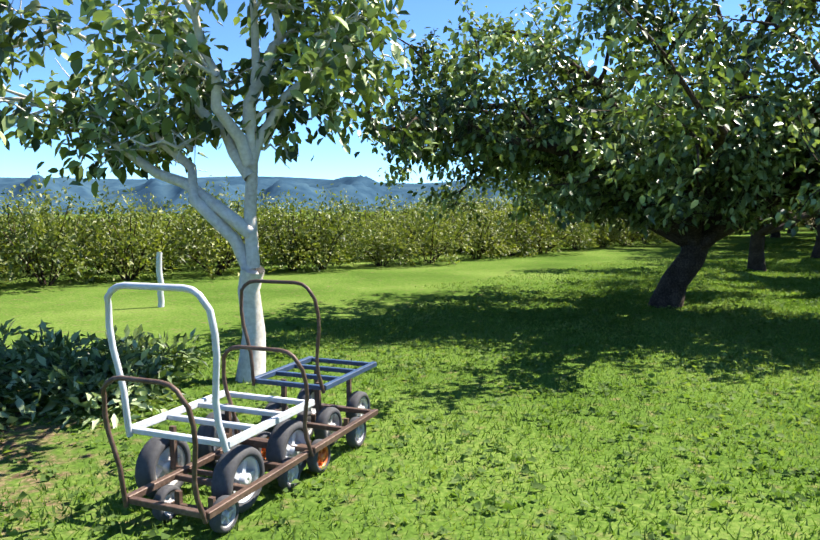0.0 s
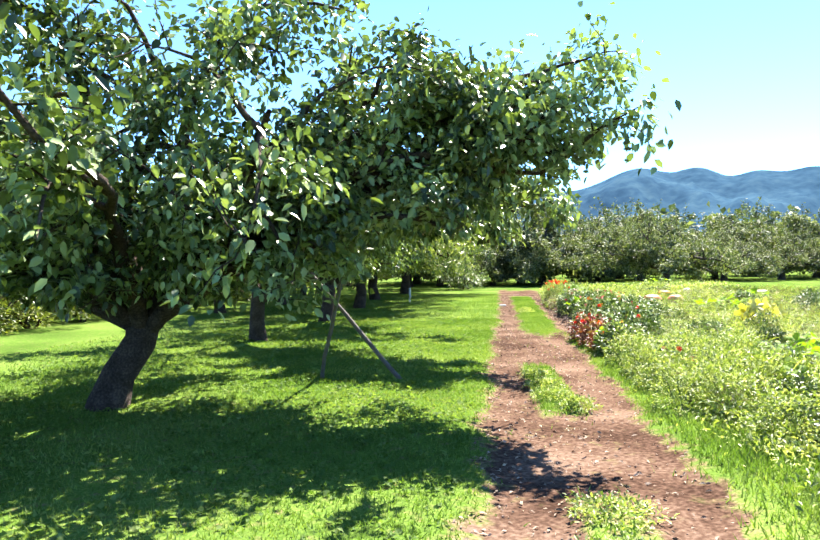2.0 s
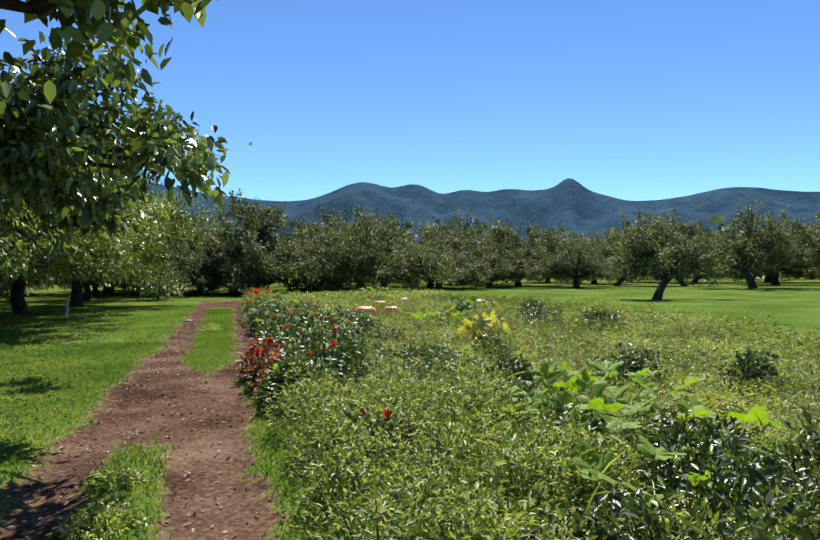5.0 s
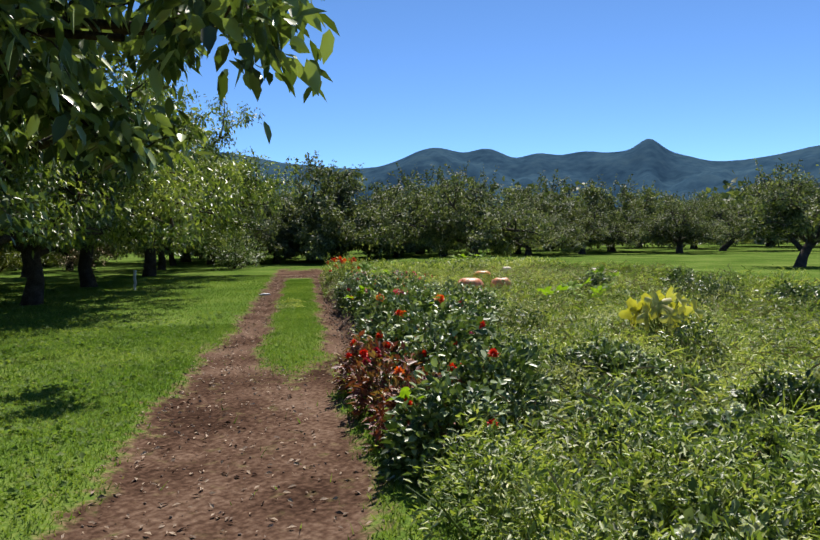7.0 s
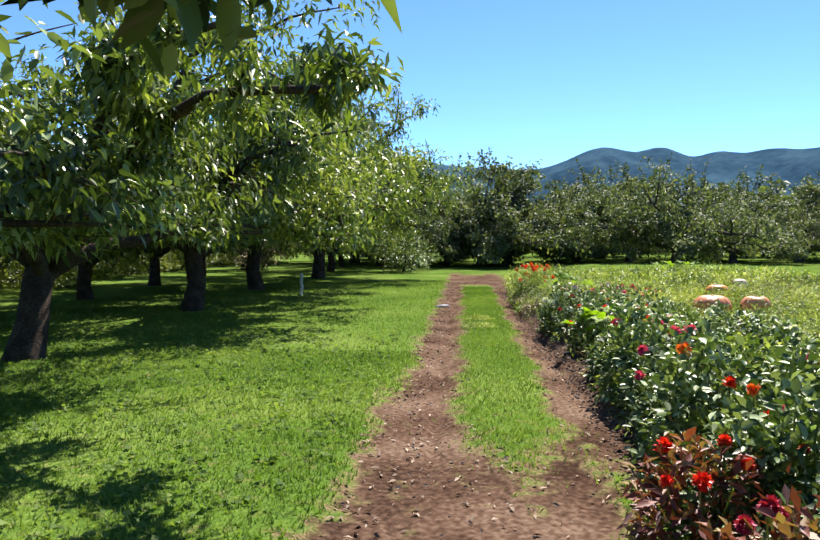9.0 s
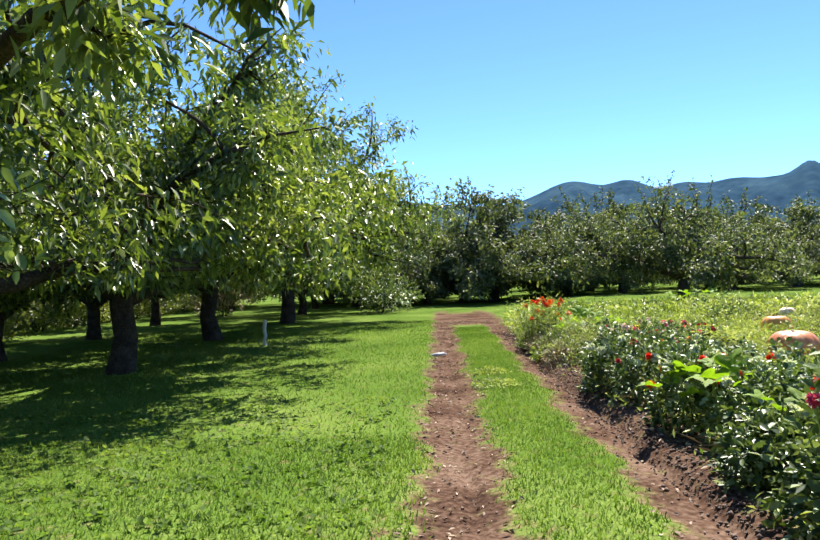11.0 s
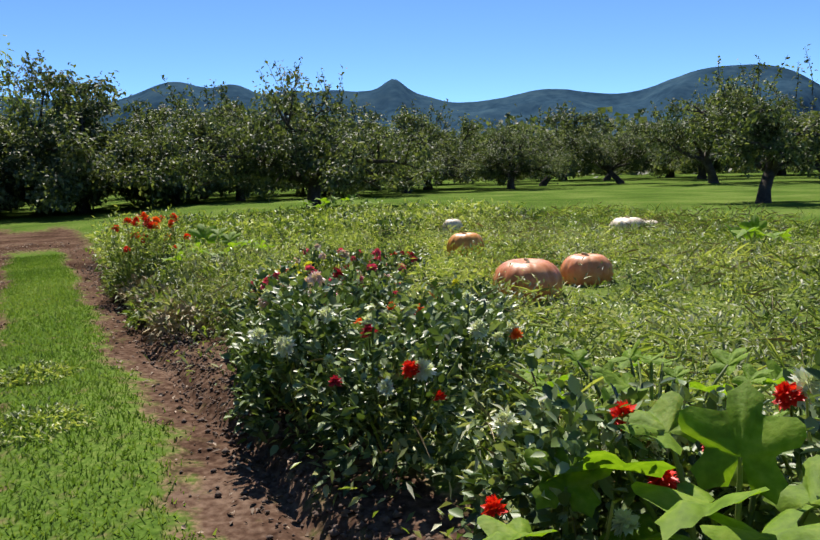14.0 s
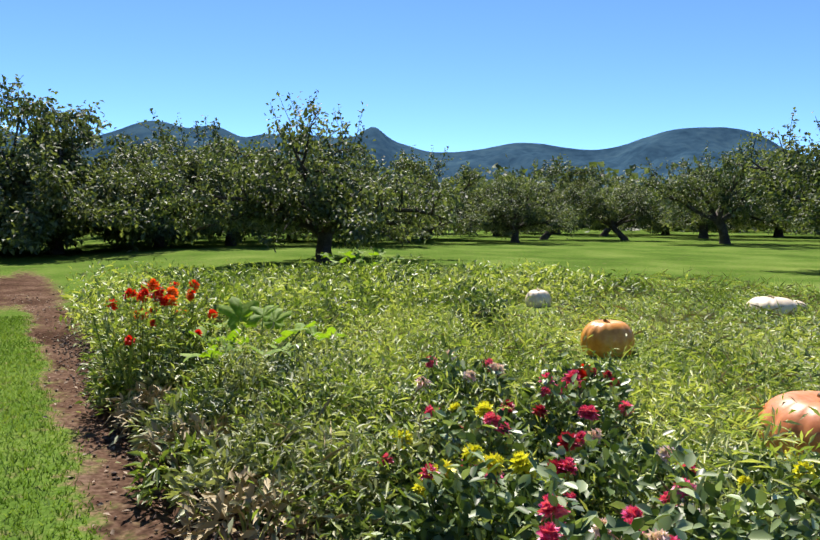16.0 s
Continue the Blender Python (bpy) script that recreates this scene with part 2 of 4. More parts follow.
sg = axis(-3400, -5, 46, 0.1, 3400, 26)
dg = axis(-3400, -0.4, 3.0, 0.05, 3400, 30)
S, D = np.meshgrid(sg, dg, indexing="ij")
X, Y = U[0] * S + N[0] * D, U[1] * S + N[1] * D
Z = height(X, Y)
rng = np.random.default_rng(3)
near = (S > -5) & (S < 46) & (D > -0.4) & (D < 3)
Z = Z + near * rng.normal(0, 0.0025, Z.shape) * (0.4 + soil_of(S, D))
ns, nd = S.shape
idx = np.arange(ns * nd).reshape(ns, nd)
quads = np.stack([idx[:-1, :-1], idx[1:, :-1], idx[1:, 1:], idx[:-1, 1:]], -1).reshape(-1, 4)[:, ::-1]


def ground_material():
    mat = bpy.data.materials.new("grass_and_track_soil")
    mat.use_nodes = True
    nodes, links = mat.node_tree.nodes, mat.node_tree.links
    bsdf = nodes["Principled BSDF"]
    bsdf.inputs["Roughness"].default_value = 0.9
    bsdf.inputs["Specular IOR Level"].default_value = 0.0
    geo = nodes.new("ShaderNodeTexCoord")

    def noise_tex(scale, detail=4):
        n = nodes.new("ShaderNodeTexNoise")
        n.inputs["Scale"].default_value, n.inputs["Detail"].default_value = scale, detail
        links.new(geo.outputs["Object"], n.inputs["Vector"])
        return n.outputs["Fac"]

    def ramp(value, stops):
        r = nodes.new("ShaderNodeValToRGB")
        while len(r.color_ramp.elements) < len(stops):
            r.color_ramp.elements.new(0.5)
        for e, (p, c) in zip(r.color_ramp.elements, stops):
            e.position, e.color = p, (*c, 1)
        links.new(value, r.inputs[0])
        return r.outputs[0]

    def mixed(fac, a, b, kind="RGBA"):
        m = nodes.new("ShaderNodeMix")
        m.data_type = kind
        links.new(fac, m.inputs[0])
        links.new(a, m.inputs[6])
        links.new(b, m.inputs[7])
        return m.outputs[2]

    def maths(op, a, b, c=None):
        m = nodes.new("ShaderNodeMath")
        m.operation = op
        for i, v in enumerate((a, b, c)):
            if v is None:
                continue
            if isinstance(v, (int, float)):
                m.inputs[i].default_value = v
            else:
                links.new(v, m.inputs[i])
        return m.outputs[0]

    lawn = ramp(maths("MULTIPLY_ADD", noise_tex(30, 6), 0.5, maths("MULTIPLY", noise_tex(0.35), 0.5)),
                [(0.36, (0.043, 0.083, 0.014)), (0.5, (0.083, 0.142, 0.024)), (0.64, (0.155, 0.207, 0.05))])
    weedy = ramp(maths("MULTIPLY_ADD", noise_tex(14, 6), 0.6, maths("MULTIPLY", noise_tex(0.6), 0.4)),
                 [(0.36, (0.06, 0.09, 0.02)), (0.5, (0.13, 0.18, 0.042)), (0.64, (0.22, 0.255, 0.09))])
    dirt = ramp(maths("MULTIPLY_ADD", noise_tex(22, 8), 0.5, maths("MULTIPLY", noise_tex(1.1), 0.5)),
                [(0.38, (0.036, 0.021, 0.015)), (0.5, (0.088, 0.053, 0.037)), (0.63, (0.17, 0.115, 0.083))])
    dry = ramp(noise_tex(40, 6), [(0.36, (0.06, 0.09, 0.02)), (0.5, (0.14, 0.12, 0.055)), (0.64, (0.26, 0.19, 0.11))])
    soil = nodes.new("ShaderNodeAttribute")
    soil.attribute_name = "soil"
    weed = nodes.new("ShaderNodeAttribute")
    weed.attribute_name = "weedy"
    ragged = maths("MULTIPLY_ADD", noise_tex(7, 10), 2.0, maths("SUBTRACT", soil.outputs["Fac"], 1.0))
    edge = nodes.new("ShaderNodeMapRange")
    edge.interpolation_type = "SMOOTHSTEP"
    edge.inputs[1].default_value, edge.inputs[2].default_value = 0.05, 0.6
    links.new(ragged, edge.inputs[0])
    core = nodes.new("ShaderNodeMapRange")
    core.interpolation_type = "SMOOTHSTEP"
    core.inputs[1].default_value, core.inputs[2].default_value = 0.3, 0.85
    links.new(ragged, core.inputs[0])
    base = mixed(weed.outputs["Fac"], lawn, weedy)
    base = mixed(edge.outputs[0], base, dry)
    base = mixed(core.outputs[0], base, dirt)
    links.new(base, bsdf.inputs["Base Color"])
    b = nodes.new("ShaderNodeBump")
    b.inputs["Strength"].default_value, b.inputs["Distance"].default_value = 1.0, 0.011
    links.new(maths("ADD", noise_tex(25, 8), maths("MULTIPLY", noise_tex(5), 1.5)), b.inputs["Height"])
    links.new(b.outputs[0], bsdf.inputs["Normal"])
    return mat


M_GROUND = ground_material()
ground = mesh_object("ground", np.stack([X, Y, Z], -1).reshape(-1, 3), quads, M_GROUND, smooth=True)
tagged(ground, kind="structure")


def weedy_of(s, d):
    return step(d, 2.3, 2.9) * (1 - step(d, 11.5 + 0.8 * np.sin(s * 0.4), 14)) * step(s, 1.0, 4.0) * (1 - step(s + 0.9 * np.maximum(d - 6.5, 0) + 1.5 * np.maximum(3.6 - d, 0), 38.5 + 0.6 * np.sin(d * 1.3), 41.5))


for key, vals in (("soil", soil_of(S, D)), ("weedy", weedy_of(S, D))):
    a = ground.data.attributes.new(key, "FLOAT", "POINT")
    a.data.foreach_set("value", vals.astype(np.float32).ravel())

# ---- mountains: hills along a far ridge, each with a bearing, an elevation and a width in degrees ----
HILLS = [(-30, 0.5, 8), (-12, 0.7, 6), (8, 0.7, 3), (30, 0.9, 5), (36, 1.0, 4), (53.3, 1.5, 2.2), (57.8, 1.2, 1.3), (61.5, 0.8, 1.2), (65.2, 1.0, 1.7), (68.6, 0.7, 1.3), (70.2, 1.15, 0.8),
         (71.8, 0.6, 1.4), (82.5, 0.75, 2.6), (93.5, 1.25, 2.4), (97.8, 1.15, 2.2), (130, 0.6, 10), (170, 0.5, 14), (230, 0.7, 12), (290, 0.6, 10)]


def ridge_elevation(az):
    a = az % 360
    e = 2.15 + 3.35 * step(a, 12, 36) * (1 - step(a, 99, 107)) + 0.3 * step(a, 30, 44) * (1 - step(a, 58, 80))
    for c, h, w in HILLS:
        off = (az - c + 180) % 360 - 180
        e = e + h * np.exp(-0.5 * (off / w) ** 2)
    return e


az = np.arange(-180, 180, 0.4)
rings = np.linspace(0, 1, 24)
A, R = np.meshgrid(az, rings, indexing="ij")
dist = 1500 + 1300 * R
bumps = np.array([[noise.fractal(Vector((math.cos(radians(a)) * 9 + 3, math.sin(radians(a)) * 9, r * 3)), 0.8, 2.0, 6) for r in rings] for a in az])
top = np.tan(np.radians(ridge_elevation(az)))[:, None] * 2800
crest = top * (0.25 * R + 0.75 * R ** 1.6) * (1 + 0.02 * bumps) + 260 * bumps * R * (1 - R)
crest[:, 0] = -5
MX, MY, MZ = np.sin(np.radians(A)) * dist, np.cos(np.radians(A)) * dist, crest
na, nr = A.shape
idx = np.arange(na * nr).reshape(na, nr)
nxt = np.roll(idx, -1, 0)
mq = np.stack([idx[:, :-1], nxt[:, :-1], nxt[:, 1:], idx[:, 1:]], -1).reshape(-1, 4)[:, ::-1]
# the ridge gets its haze from the blue base colour, no volume
mountains = mesh_object("backdrop", np.stack([MX, MY, MZ], -1).reshape(-1, 3), mq, M_HAZY_FAR, smooth=True)
tagged(mountains, "distant wooded mountain range beyond the orchard, with blue haze painted into its colour", kind="structure")

# ---- leaves, tubes, trees ----


def leaf_mesh(points, dirs, length, width, rng, droop=0.15, jitter=0.35, rounded=False):
    """Folded leaves: verts and faces; rounded ones have six corners."""
    n = len(points)
    L = length * rng.uniform(1 - jitter, 1 + jitter, (n, 1))
    dirs = dirs / np.linalg.norm(dirs, axis=1, keepdims=True)
    up = np.array([0, 0, 1.0]) + rng.normal(0, 0.55, (n, 3))
    side = np.cross(dirs, up)
    side /= np.linalg.norm(side, axis=1, keepdims=True) + 1e-9
    nor = np.cross(side, dirs)
    W = L * width * 0.5
    if rounded:
        def at_leaf(a, w):
            return points + dirs * L * a + side * W * w + nor * W * 0.35 * abs(w) - np.array([0, 0, 1]) * L * droop * a * a
        v = np.stack([points, at_leaf(0.25, 0.85), at_leaf(0.62, 0.9), at_leaf(1.0, 0.0), at_leaf(0.62, -0.9), at_leaf(0.25, -0.85)], 1).reshape(-1, 3)
        b = np.arange(n)[:, None] * 6
        return v, np.concatenate([b + [0, 1, 2, 3], b + [0, 3, 4, 5]], 1).reshape(-1, 4)
    v = np.stack([points, points + dirs * L * 0.45 + side * W + nor * W * 0.35, points + dirs * L - np.array([0, 0, 1]) * L * droop,
                  points + dirs * L * 0.45 - side * W + nor * W * 0.35], 1).reshape(-1, 3)
    b = np.arange(n)[:, None] * 4
    f = np.concatenate([b + [0, 1, 2], b + [0, 2, 3]], 1).reshape(-1, 3)
    return v, f


def tube(path, radii, sides=7):
    path, radii = np.asarray(path, float), np.asarray(radii, float)
    n = len(path)
    tang = np.gradient(path, axis=0)
    tang /= np.linalg.norm(tang, axis=1, keepdims=True) + 1e-9
    ref = np.array([0.31, 0.17, 0.93]) if abs(tang[0] @ np.array([0.31, 0.17, 0.93])) < 0.9 else np.array([1.0, 0, 0])
    a = np.cross(tang, ref)
    a /= np.linalg.norm(a, axis=1, keepdims=True) + 1e-9
    b = np.cross(tang, a)
    ang = np.linspace(0, 2 * np.pi, sides, endpoint=False)
    v = path[:, None] + radii[:, None, None] * (np.cos(ang)[None, :, None] * a[:, None] + np.sin(ang)[None, :, None] * b[:, None])
    i = np.arange(n * sides).reshape(n, sides)
    j = np.roll(i, -1, 1)
    f = np.stack([i[:-1], j[:-1], j[1:], i[1:]], -1).reshape(-1, 4)
    return v.reshape(-1, 3), f


def join(pieces):
    vs, fs, k = [], [], 0
    for v, f in pieces:
        vs.append(v)
        fs.append(f + k)
        k += len(v)
    return np.concatenate(vs), np.concatenate(fs)


LANE = [(0.0, 0.0), (4.3, 3.1), (8.2, 6.4), (10.0, 9.3), (12.2, 12.5), (15.5, 15.1), (18.3, 17.9)]


def in_lane(p, stands, wide=0.8, tall=1.98):
    """Which of the points p of a tree that stands there would hang into the lane kept clear for passing."""
    if stands is None:
        return np.zeros(len(p), bool)
    q = p[:, :2] + np.array(stands)
    best = np.full(len(p), 99.0)
    for a, b in zip(LANE, LANE[1:]):
        a, b = np.array(a), np.array(b)
        k = np.clip(((q - a) @ (b - a)) / ((b - a) @ (b - a)), 0, 1)
        best = np.minimum(best, np.linalg.norm(q - a - k[:, None] * (b - a), axis=1))
    return (best < wide) & (p[:, 2] < tall)


def limb_path(rng, start, heading, length, steps, wander, sag):
    p, h, out = np.array(start, float), np.array(heading, float), []
    h /= np.linalg.norm(h)
    out.append(p.copy())
    for i in range(steps):
        h = h + rng.normal(0, wander, 3) + np.array([0, 0, -sag * (i / steps)])
        h /= np.linalg.norm(h)
        p = p + h * length / steps
        out.append(p.copy())
    return np.array(out)


def grow_tree(seed, trunk_h, trunk_r, radius, top, limbs=6, subs=7, twigs=6, leaves=40, leaf=0.12, leaf_w=0.45, droop_twigs=0.5, low=1.3, lean=(0, 0), upright=0.0, reach=(), sub_r=1.0, shoots=0, reach_r=0.5, twig_wood=1, stands=None, rounded=False, arch=0.12, clear=0.8):
    """Trunk, branches and leaves of a spreading orchard tree, at the origin. reach: ends of further limbs."""
    rng = np.random.default_rng(seed)
    tp = np.array([[0, 0, -0.12], [0, 0, 0.06], [lean[0] * 0.3, lean[1] * 0.3, trunk_h * 0.4], [lean[0] * 0.8, lean[1] * 0.8, trunk_h * 0.8], [lean[0], lean[1], trunk_h]], float)
    tp[2:, :2] += rng.normal(0, 0.03, (3, 2))
    trunk = tube(tp, trunk_r * np.array([1.6, 1.25, 1.0, 0.95, 1.0]), 12)
    wood, pts, heads, paths = [], [], [], []
    for i in range(limbs):
        az = 2 * np.pi * (i + rng.uniform(-0.3, 0.3)) / limbs
        rise = rng.uniform(0.45, 0.95) + upright + (1.1 if i % 3 == 2 else 0)
        L = radius * rng.uniform(0.72, 0.95) * (1.0 if rise < 1.3 else 0.8)
        path = limb_path(rng, tp[-1] - [0, 0, rng.uniform(0, 0.2) * trunk_h], (np.cos(az), np.sin(az), rise), L, 8, 0.13, 0.13)
        path[:, 2] = np.clip(path[:, 2], min(low, trunk_h * 0.75), top - 0.5)
        path[4:, 2] = np.maximum(path[4:, 2], low + 0.1)
        paths.append((path, az, radius))
    for x, y, z, *above in reach:
        u = np.linspace(0, 1, 9)[:, None]
        end = np.array([x, y, z])
        base = tp[-1] + np.array([0, 0, above[0] if above else 0.0])
        path = base * (1 - u) + end * u + np.array([0, 0, arch * np.linalg.norm(end - tp[-1])]) * np.sin(np.pi * u) + rng.normal(0, 0.05, (9, 3)) * (u > 0)
        paths.append((path, math.atan2(y, x), radius * reach_r))
    for path, az, rad in paths:
        if stands and path[4:, 2].max() < 2.0 and in_lane(path, stands, clear).any():
            continue
        wood.append(tube(path, trunk_r * 0.6 * (1 - 0.8 * np.linspace(0, 1, 9)), 8))
        for j in range(subs):
            k = 0.22 + 0.78 * (j + rng.uniform(0, 1)) / subs
            q = path[min(8, int(k * 8 + 0.5))]
            saz = az + rng.uniform(-1.6, 1.6)
            sp = limb_path(rng, q, (np.cos(saz), np.sin(saz), rng.uniform(-0.4, 1.2)), rad * rng.uniform(0.25, 0.48) * sub_r, 6, 0.2, 0.1 + droop_twigs * 0.15)
            sp[:, 2] = np.maximum(sp[:, 2], low + 0.15 + 0.05 * np.arange(7) % 0.1)
            if in_lane(sp, stands, clear).any():
                continue
            wood.append(tube(sp, trunk_r * 0.2 * (1 - 0.8 * np.linspace(0, 1, 7)), 5))
            for t in range(twigs):
                q2 = sp[rng.integers(1, 7)]
                taz = saz + rng.uniform(-2.4, 2.4)
                tl = rng.uniform(0.5, 1.1) * rad / 5
                shoot = rng.random() < 0.1
                tw = limb_path(rng, q2, (np.cos(taz), np.sin(taz), rng.uniform(-0.8, 0.9) + (1.6 if shoot else 0)), tl, 4, 0.2, droop_twigs * 0.4 * (not shoot))
                tw[:, 2] = np.maximum(tw[:, 2], low)
                if in_lane(tw, stands, clear).any():
                    continue
                if t % twig_wood == 0:
                    wood.append(tube(tw, 0.011 * (1 - 0.7 * np.linspace(0, 1, 5)), 3))
                u = rng.uniform(0.05, 1.0, leaves) * 4
                a = np.clip(u.astype(int), 0, 3)
                pos = tw[a] + (tw[a + 1] - tw[a]) * (u - a)[:, None]
                pos = pos + rng.normal(0, 0.07 + 0.3 * leaf, (leaves, 3))
                hd = (tw[a + 1] - tw[a]) / tl * 2 + rng.normal(0, 0.7, (leaves, 3)) + np.array([0, 0, -droop_twigs])
                pts.append(pos)
                heads.append(hd)
    for i in range(shoots):
        a0, r0 = rng.uniform(0, 6.28), rad * 0.45 * math.sqrt(rng.random())
        base = np.array([math.cos(a0) * r0, math.sin(a0) * r0, top - 1.2])
        tw = limb_path(rng, base, (rng.normal(0, 0.3), rng.normal(0, 0.3), 1), rng.uniform(0.8, 1.7), 4, 0.14, 0)
        wood.append(tube(tw, 0.014 * (1 - 0.7 * np.linspace(0, 1, 5)), 3))
        u = rng.uniform(0.1, 1.0, 26) * 4
        a = np.clip(u.astype(int), 0, 3)
        pts.append(tw[a] + (tw[a + 1] - tw[a]) * (u - a)[:, None] + rng.normal(0, 0.05, (26, 3)))
        heads.append(rng.normal(0, 0.7, (26, 3)) + [0, 0, 0.4])
    P, H = np.concatenate(pts), np.concatenate(heads)
    keep = (P[:, 2] > low + 0.35 * np.sin(P[:, 0] * 1.7 + seed) * np.cos(P[:, 1] * 1.3)) & (P[:, 2] < top + (1.4 if shoots else 0.3))
    keep &= ~in_lane(P, stands, clear)
    crown = leaf_mesh(P[keep], H[keep], leaf, leaf_w, rng, rounded=rounded)
    return trunk, join(wood), crown


def make_tree(name, label, x, y, grown, bark, leafmat, turn=0.0, group="", category="tree", scale=1.0):
    t = thing(name, label, category, x, y, None, turn, group)
    t.scale = (scale, scale, scale)
    mesh_object("trunk", *grown[0], bark, t, True)
    tagged(mesh_object("limbwork", *grown[1], bark, t, True), kind="stuff")
    mesh_object("crown", *grown[2], leafmat, t)
    return t


def copy_tree(t, x, y, turn, scale, label="", squat=1.0):
    c = copy_thing(t, Matrix.LocRotScale((x, y, float(height(x, y))), Euler((0, 0, radians(turn))), (1, 1, 1)))
    c.scale = (scale * (1 + 0.1 * math.sin(x * 3)), scale * (1 + 0.1 * math.cos(y * 2)), scale * squat * (1 + 0.12 * math.sin(x + 2 * y)))
    if label:
        c["label"] = label
    return c


RING = [(4.4 * math.cos(1.05 * i + 0.4), 4.4 * math.sin(1.05 * i + 0.4), 2.4 if i % 2 else 3.3) for i in range(6)]
HIGH_RING = [(2.9 * math.cos(1.25 * i), 2.9 * math.sin(1.25 * i), 4.9 + 0.3 * (i % 2)) for i in range(5)]
LOW_RING = [(3.3 * math.cos(0.9 * i + 0.2), 3.3 * math.sin(0.9 * i + 0.2), 0.75 + 0.5 * (i % 2)) for i in range(7)]


def reach_from(x, y, ends):
    """Limb ends, given in the world, from a tree at x, y."""
    return [(a - x, b - y, c) for a, b, c in ends]


CHERRY = "cherry trees in the row beside the track"
cherry_a = make_tree("cherry_tree", "wide dark-trunked cherry tree with low glossy foliage on mown grass", 3.95, 10.6,
                     grow_tree(11, 0.95, 0.2, 4.25, 4.9, 9, 9, 9, 40, 0.1, 0.6, 0.4, 1.3, clear=2.7, reach_r=0.75, stands=(3.95, 10.6), rounded=True, twig_wood=2, upright=0.12, lean=(0.38, -0.1), reach=reach_from(3.95, 10.6, [(7.8, 7.3, 3.0), (-0.4, 8.8, 2.5), (0.3, 9.8, 3.0), (7.6, 8.9, 2.5), (7.1, 8.0, 2.2), (6.7, 8.7, 3.5), (8.2, 7.6, 2.7), (7.9, 7.9, 3.5), (8.4, 7.3, 3.0), (8.1, 7.5, 3.8), (3.2, 9.8, 4.5), (5.2, 9.6, 4.6), (1.8, 10.3, 4.1), (0.6, 11.0, 3.1)])), M_BARK, M_CHERRY_LEAF, 0, CHERRY)
cherry_b = make_tree("cherry_tree", "cherry tree with long drooping branch ends over the lawn", 8.26, 16.46,
                     grow_tree(12, 1.1, 0.165, 4.5, 5.4, 5, 8, 8, 50, 0.112, 0.48, 0.65, 1.6, reach_r=0.48, stands=(8.26, 16.46), rounded=True, twig_wood=2,
                               reach=reach_from(8.26, 16.46, [(10.5, 10.5, 2.5), (10.8, 10.3, 2.65), (10.2, 10.9, 2.4), (9.7, 10.4, 2.8), (11.4, 10.7, 2.85), (9.4, 11.2, 2.4), (10.5, 11.6, 2.5), (11.0, 11.6, 3.0), (9.2, 12.2, 2.4)])), M_BARK, M_CHERRY_LEAF, 0, CHERRY)
cherry_d = make_tree("cherry_tree", "leaning cherry tree with slender drooping leaves near the track", 12.0, 20.2,
                     grow_tree(14, 1.2, 0.2, 4.7, 6.2, 8, 8, 8, 42, 0.135, 0.34, 0.7, 1.6, lean=(0.3, 0.35), reach_r=0.25, stands=(12.0, 20.2), twig_wood=2,
                               reach=reach_from(12.0, 20.2, [(13.6, 14.5, 2.75), (12.6, 15.2, 3.2)])), M_BARK, M_YELLOW_LEAF, 0, CHERRY)
cherry_c = make_tree("cherry_tree", "tall yellowish-green cherry tree with slender leaves on mown grass", 16.1, 25.2,
                     grow_tree(13, 1.5, 0.2, 5.0, 6.5, 6, 8, 8, 48, 0.14, 0.38, 0.5, 1.1, reach=RING + HIGH_RING, reach_r=0.8, twig_wood=2), M_BARK, M_YELLOW_LEAF, 10, CHERRY)
copy_tree(cherry_c, 20.2, 30.6, 200, 1.15, "broad yellowish-green cherry tree casting shade on the lawn")
copy_tree(cherry_c, 25.3, 35.4, 320, 1.15, "yellowish cherry tree with a low arching limb")
copy_tree(cherry_c, 29.3, 41.0, 60, 0.85, "yellowish-green cherry tree near the end of the track")
copy_tree(cherry_d, 33.5, 46.5, 160, 0.85, "small cherry tree where the track ends")
back = make_tree("cherry_tree", "shaded dark cherry tree behind the front row", 11.0, 26.6,
                 grow_tree(15, 1.2, 0.18, 4.0, 5.2, 6, 7, 6, 34, 0.21, 0.45, 0.5, 1.6, twig_wood=3), M_BARK, M_CHERRY_LEAF, 0, "cherry trees of the back row")
for i, (x, y) in enumerate([(14.9, 29.8), (18.2, 34.5), (22.0, 40.0), (26.5, 45.5), (22.0, 48.0), (31.0, 52.0)]):
    copy_tree(back, x, y, 50 * i, 0.95)

pale = make_tree("walnut_tree", "young pale-barked forked tree with large drooping leaves", -1.44, 6.12,
                 grow_tree(21, 1.0, 0.105, 2.8, 4.9, 0, 7, 6, 14, 0.125, 0.6, 0.6, 1.9, arch=0.03, lean=(0.05, 0.0), sub_r=1.0, reach_r=0.75, rounded=True,
                           reach=[(-1.6, 0.2, 3.2, -0.1), (-2.3, 0.4, 2.7, 0.3), (0.12, 0.05, 4.3), (1.05, 0.1, 3.3, 0.9), (0.5, 0.3, 3.9, 1.2), (-0.6, -0.5, 3.7, 0.9), (-1.0, 0.4, 3.2, 0.8)]), M_PALE_BARK, M_CHERRY_LEAF, 0)
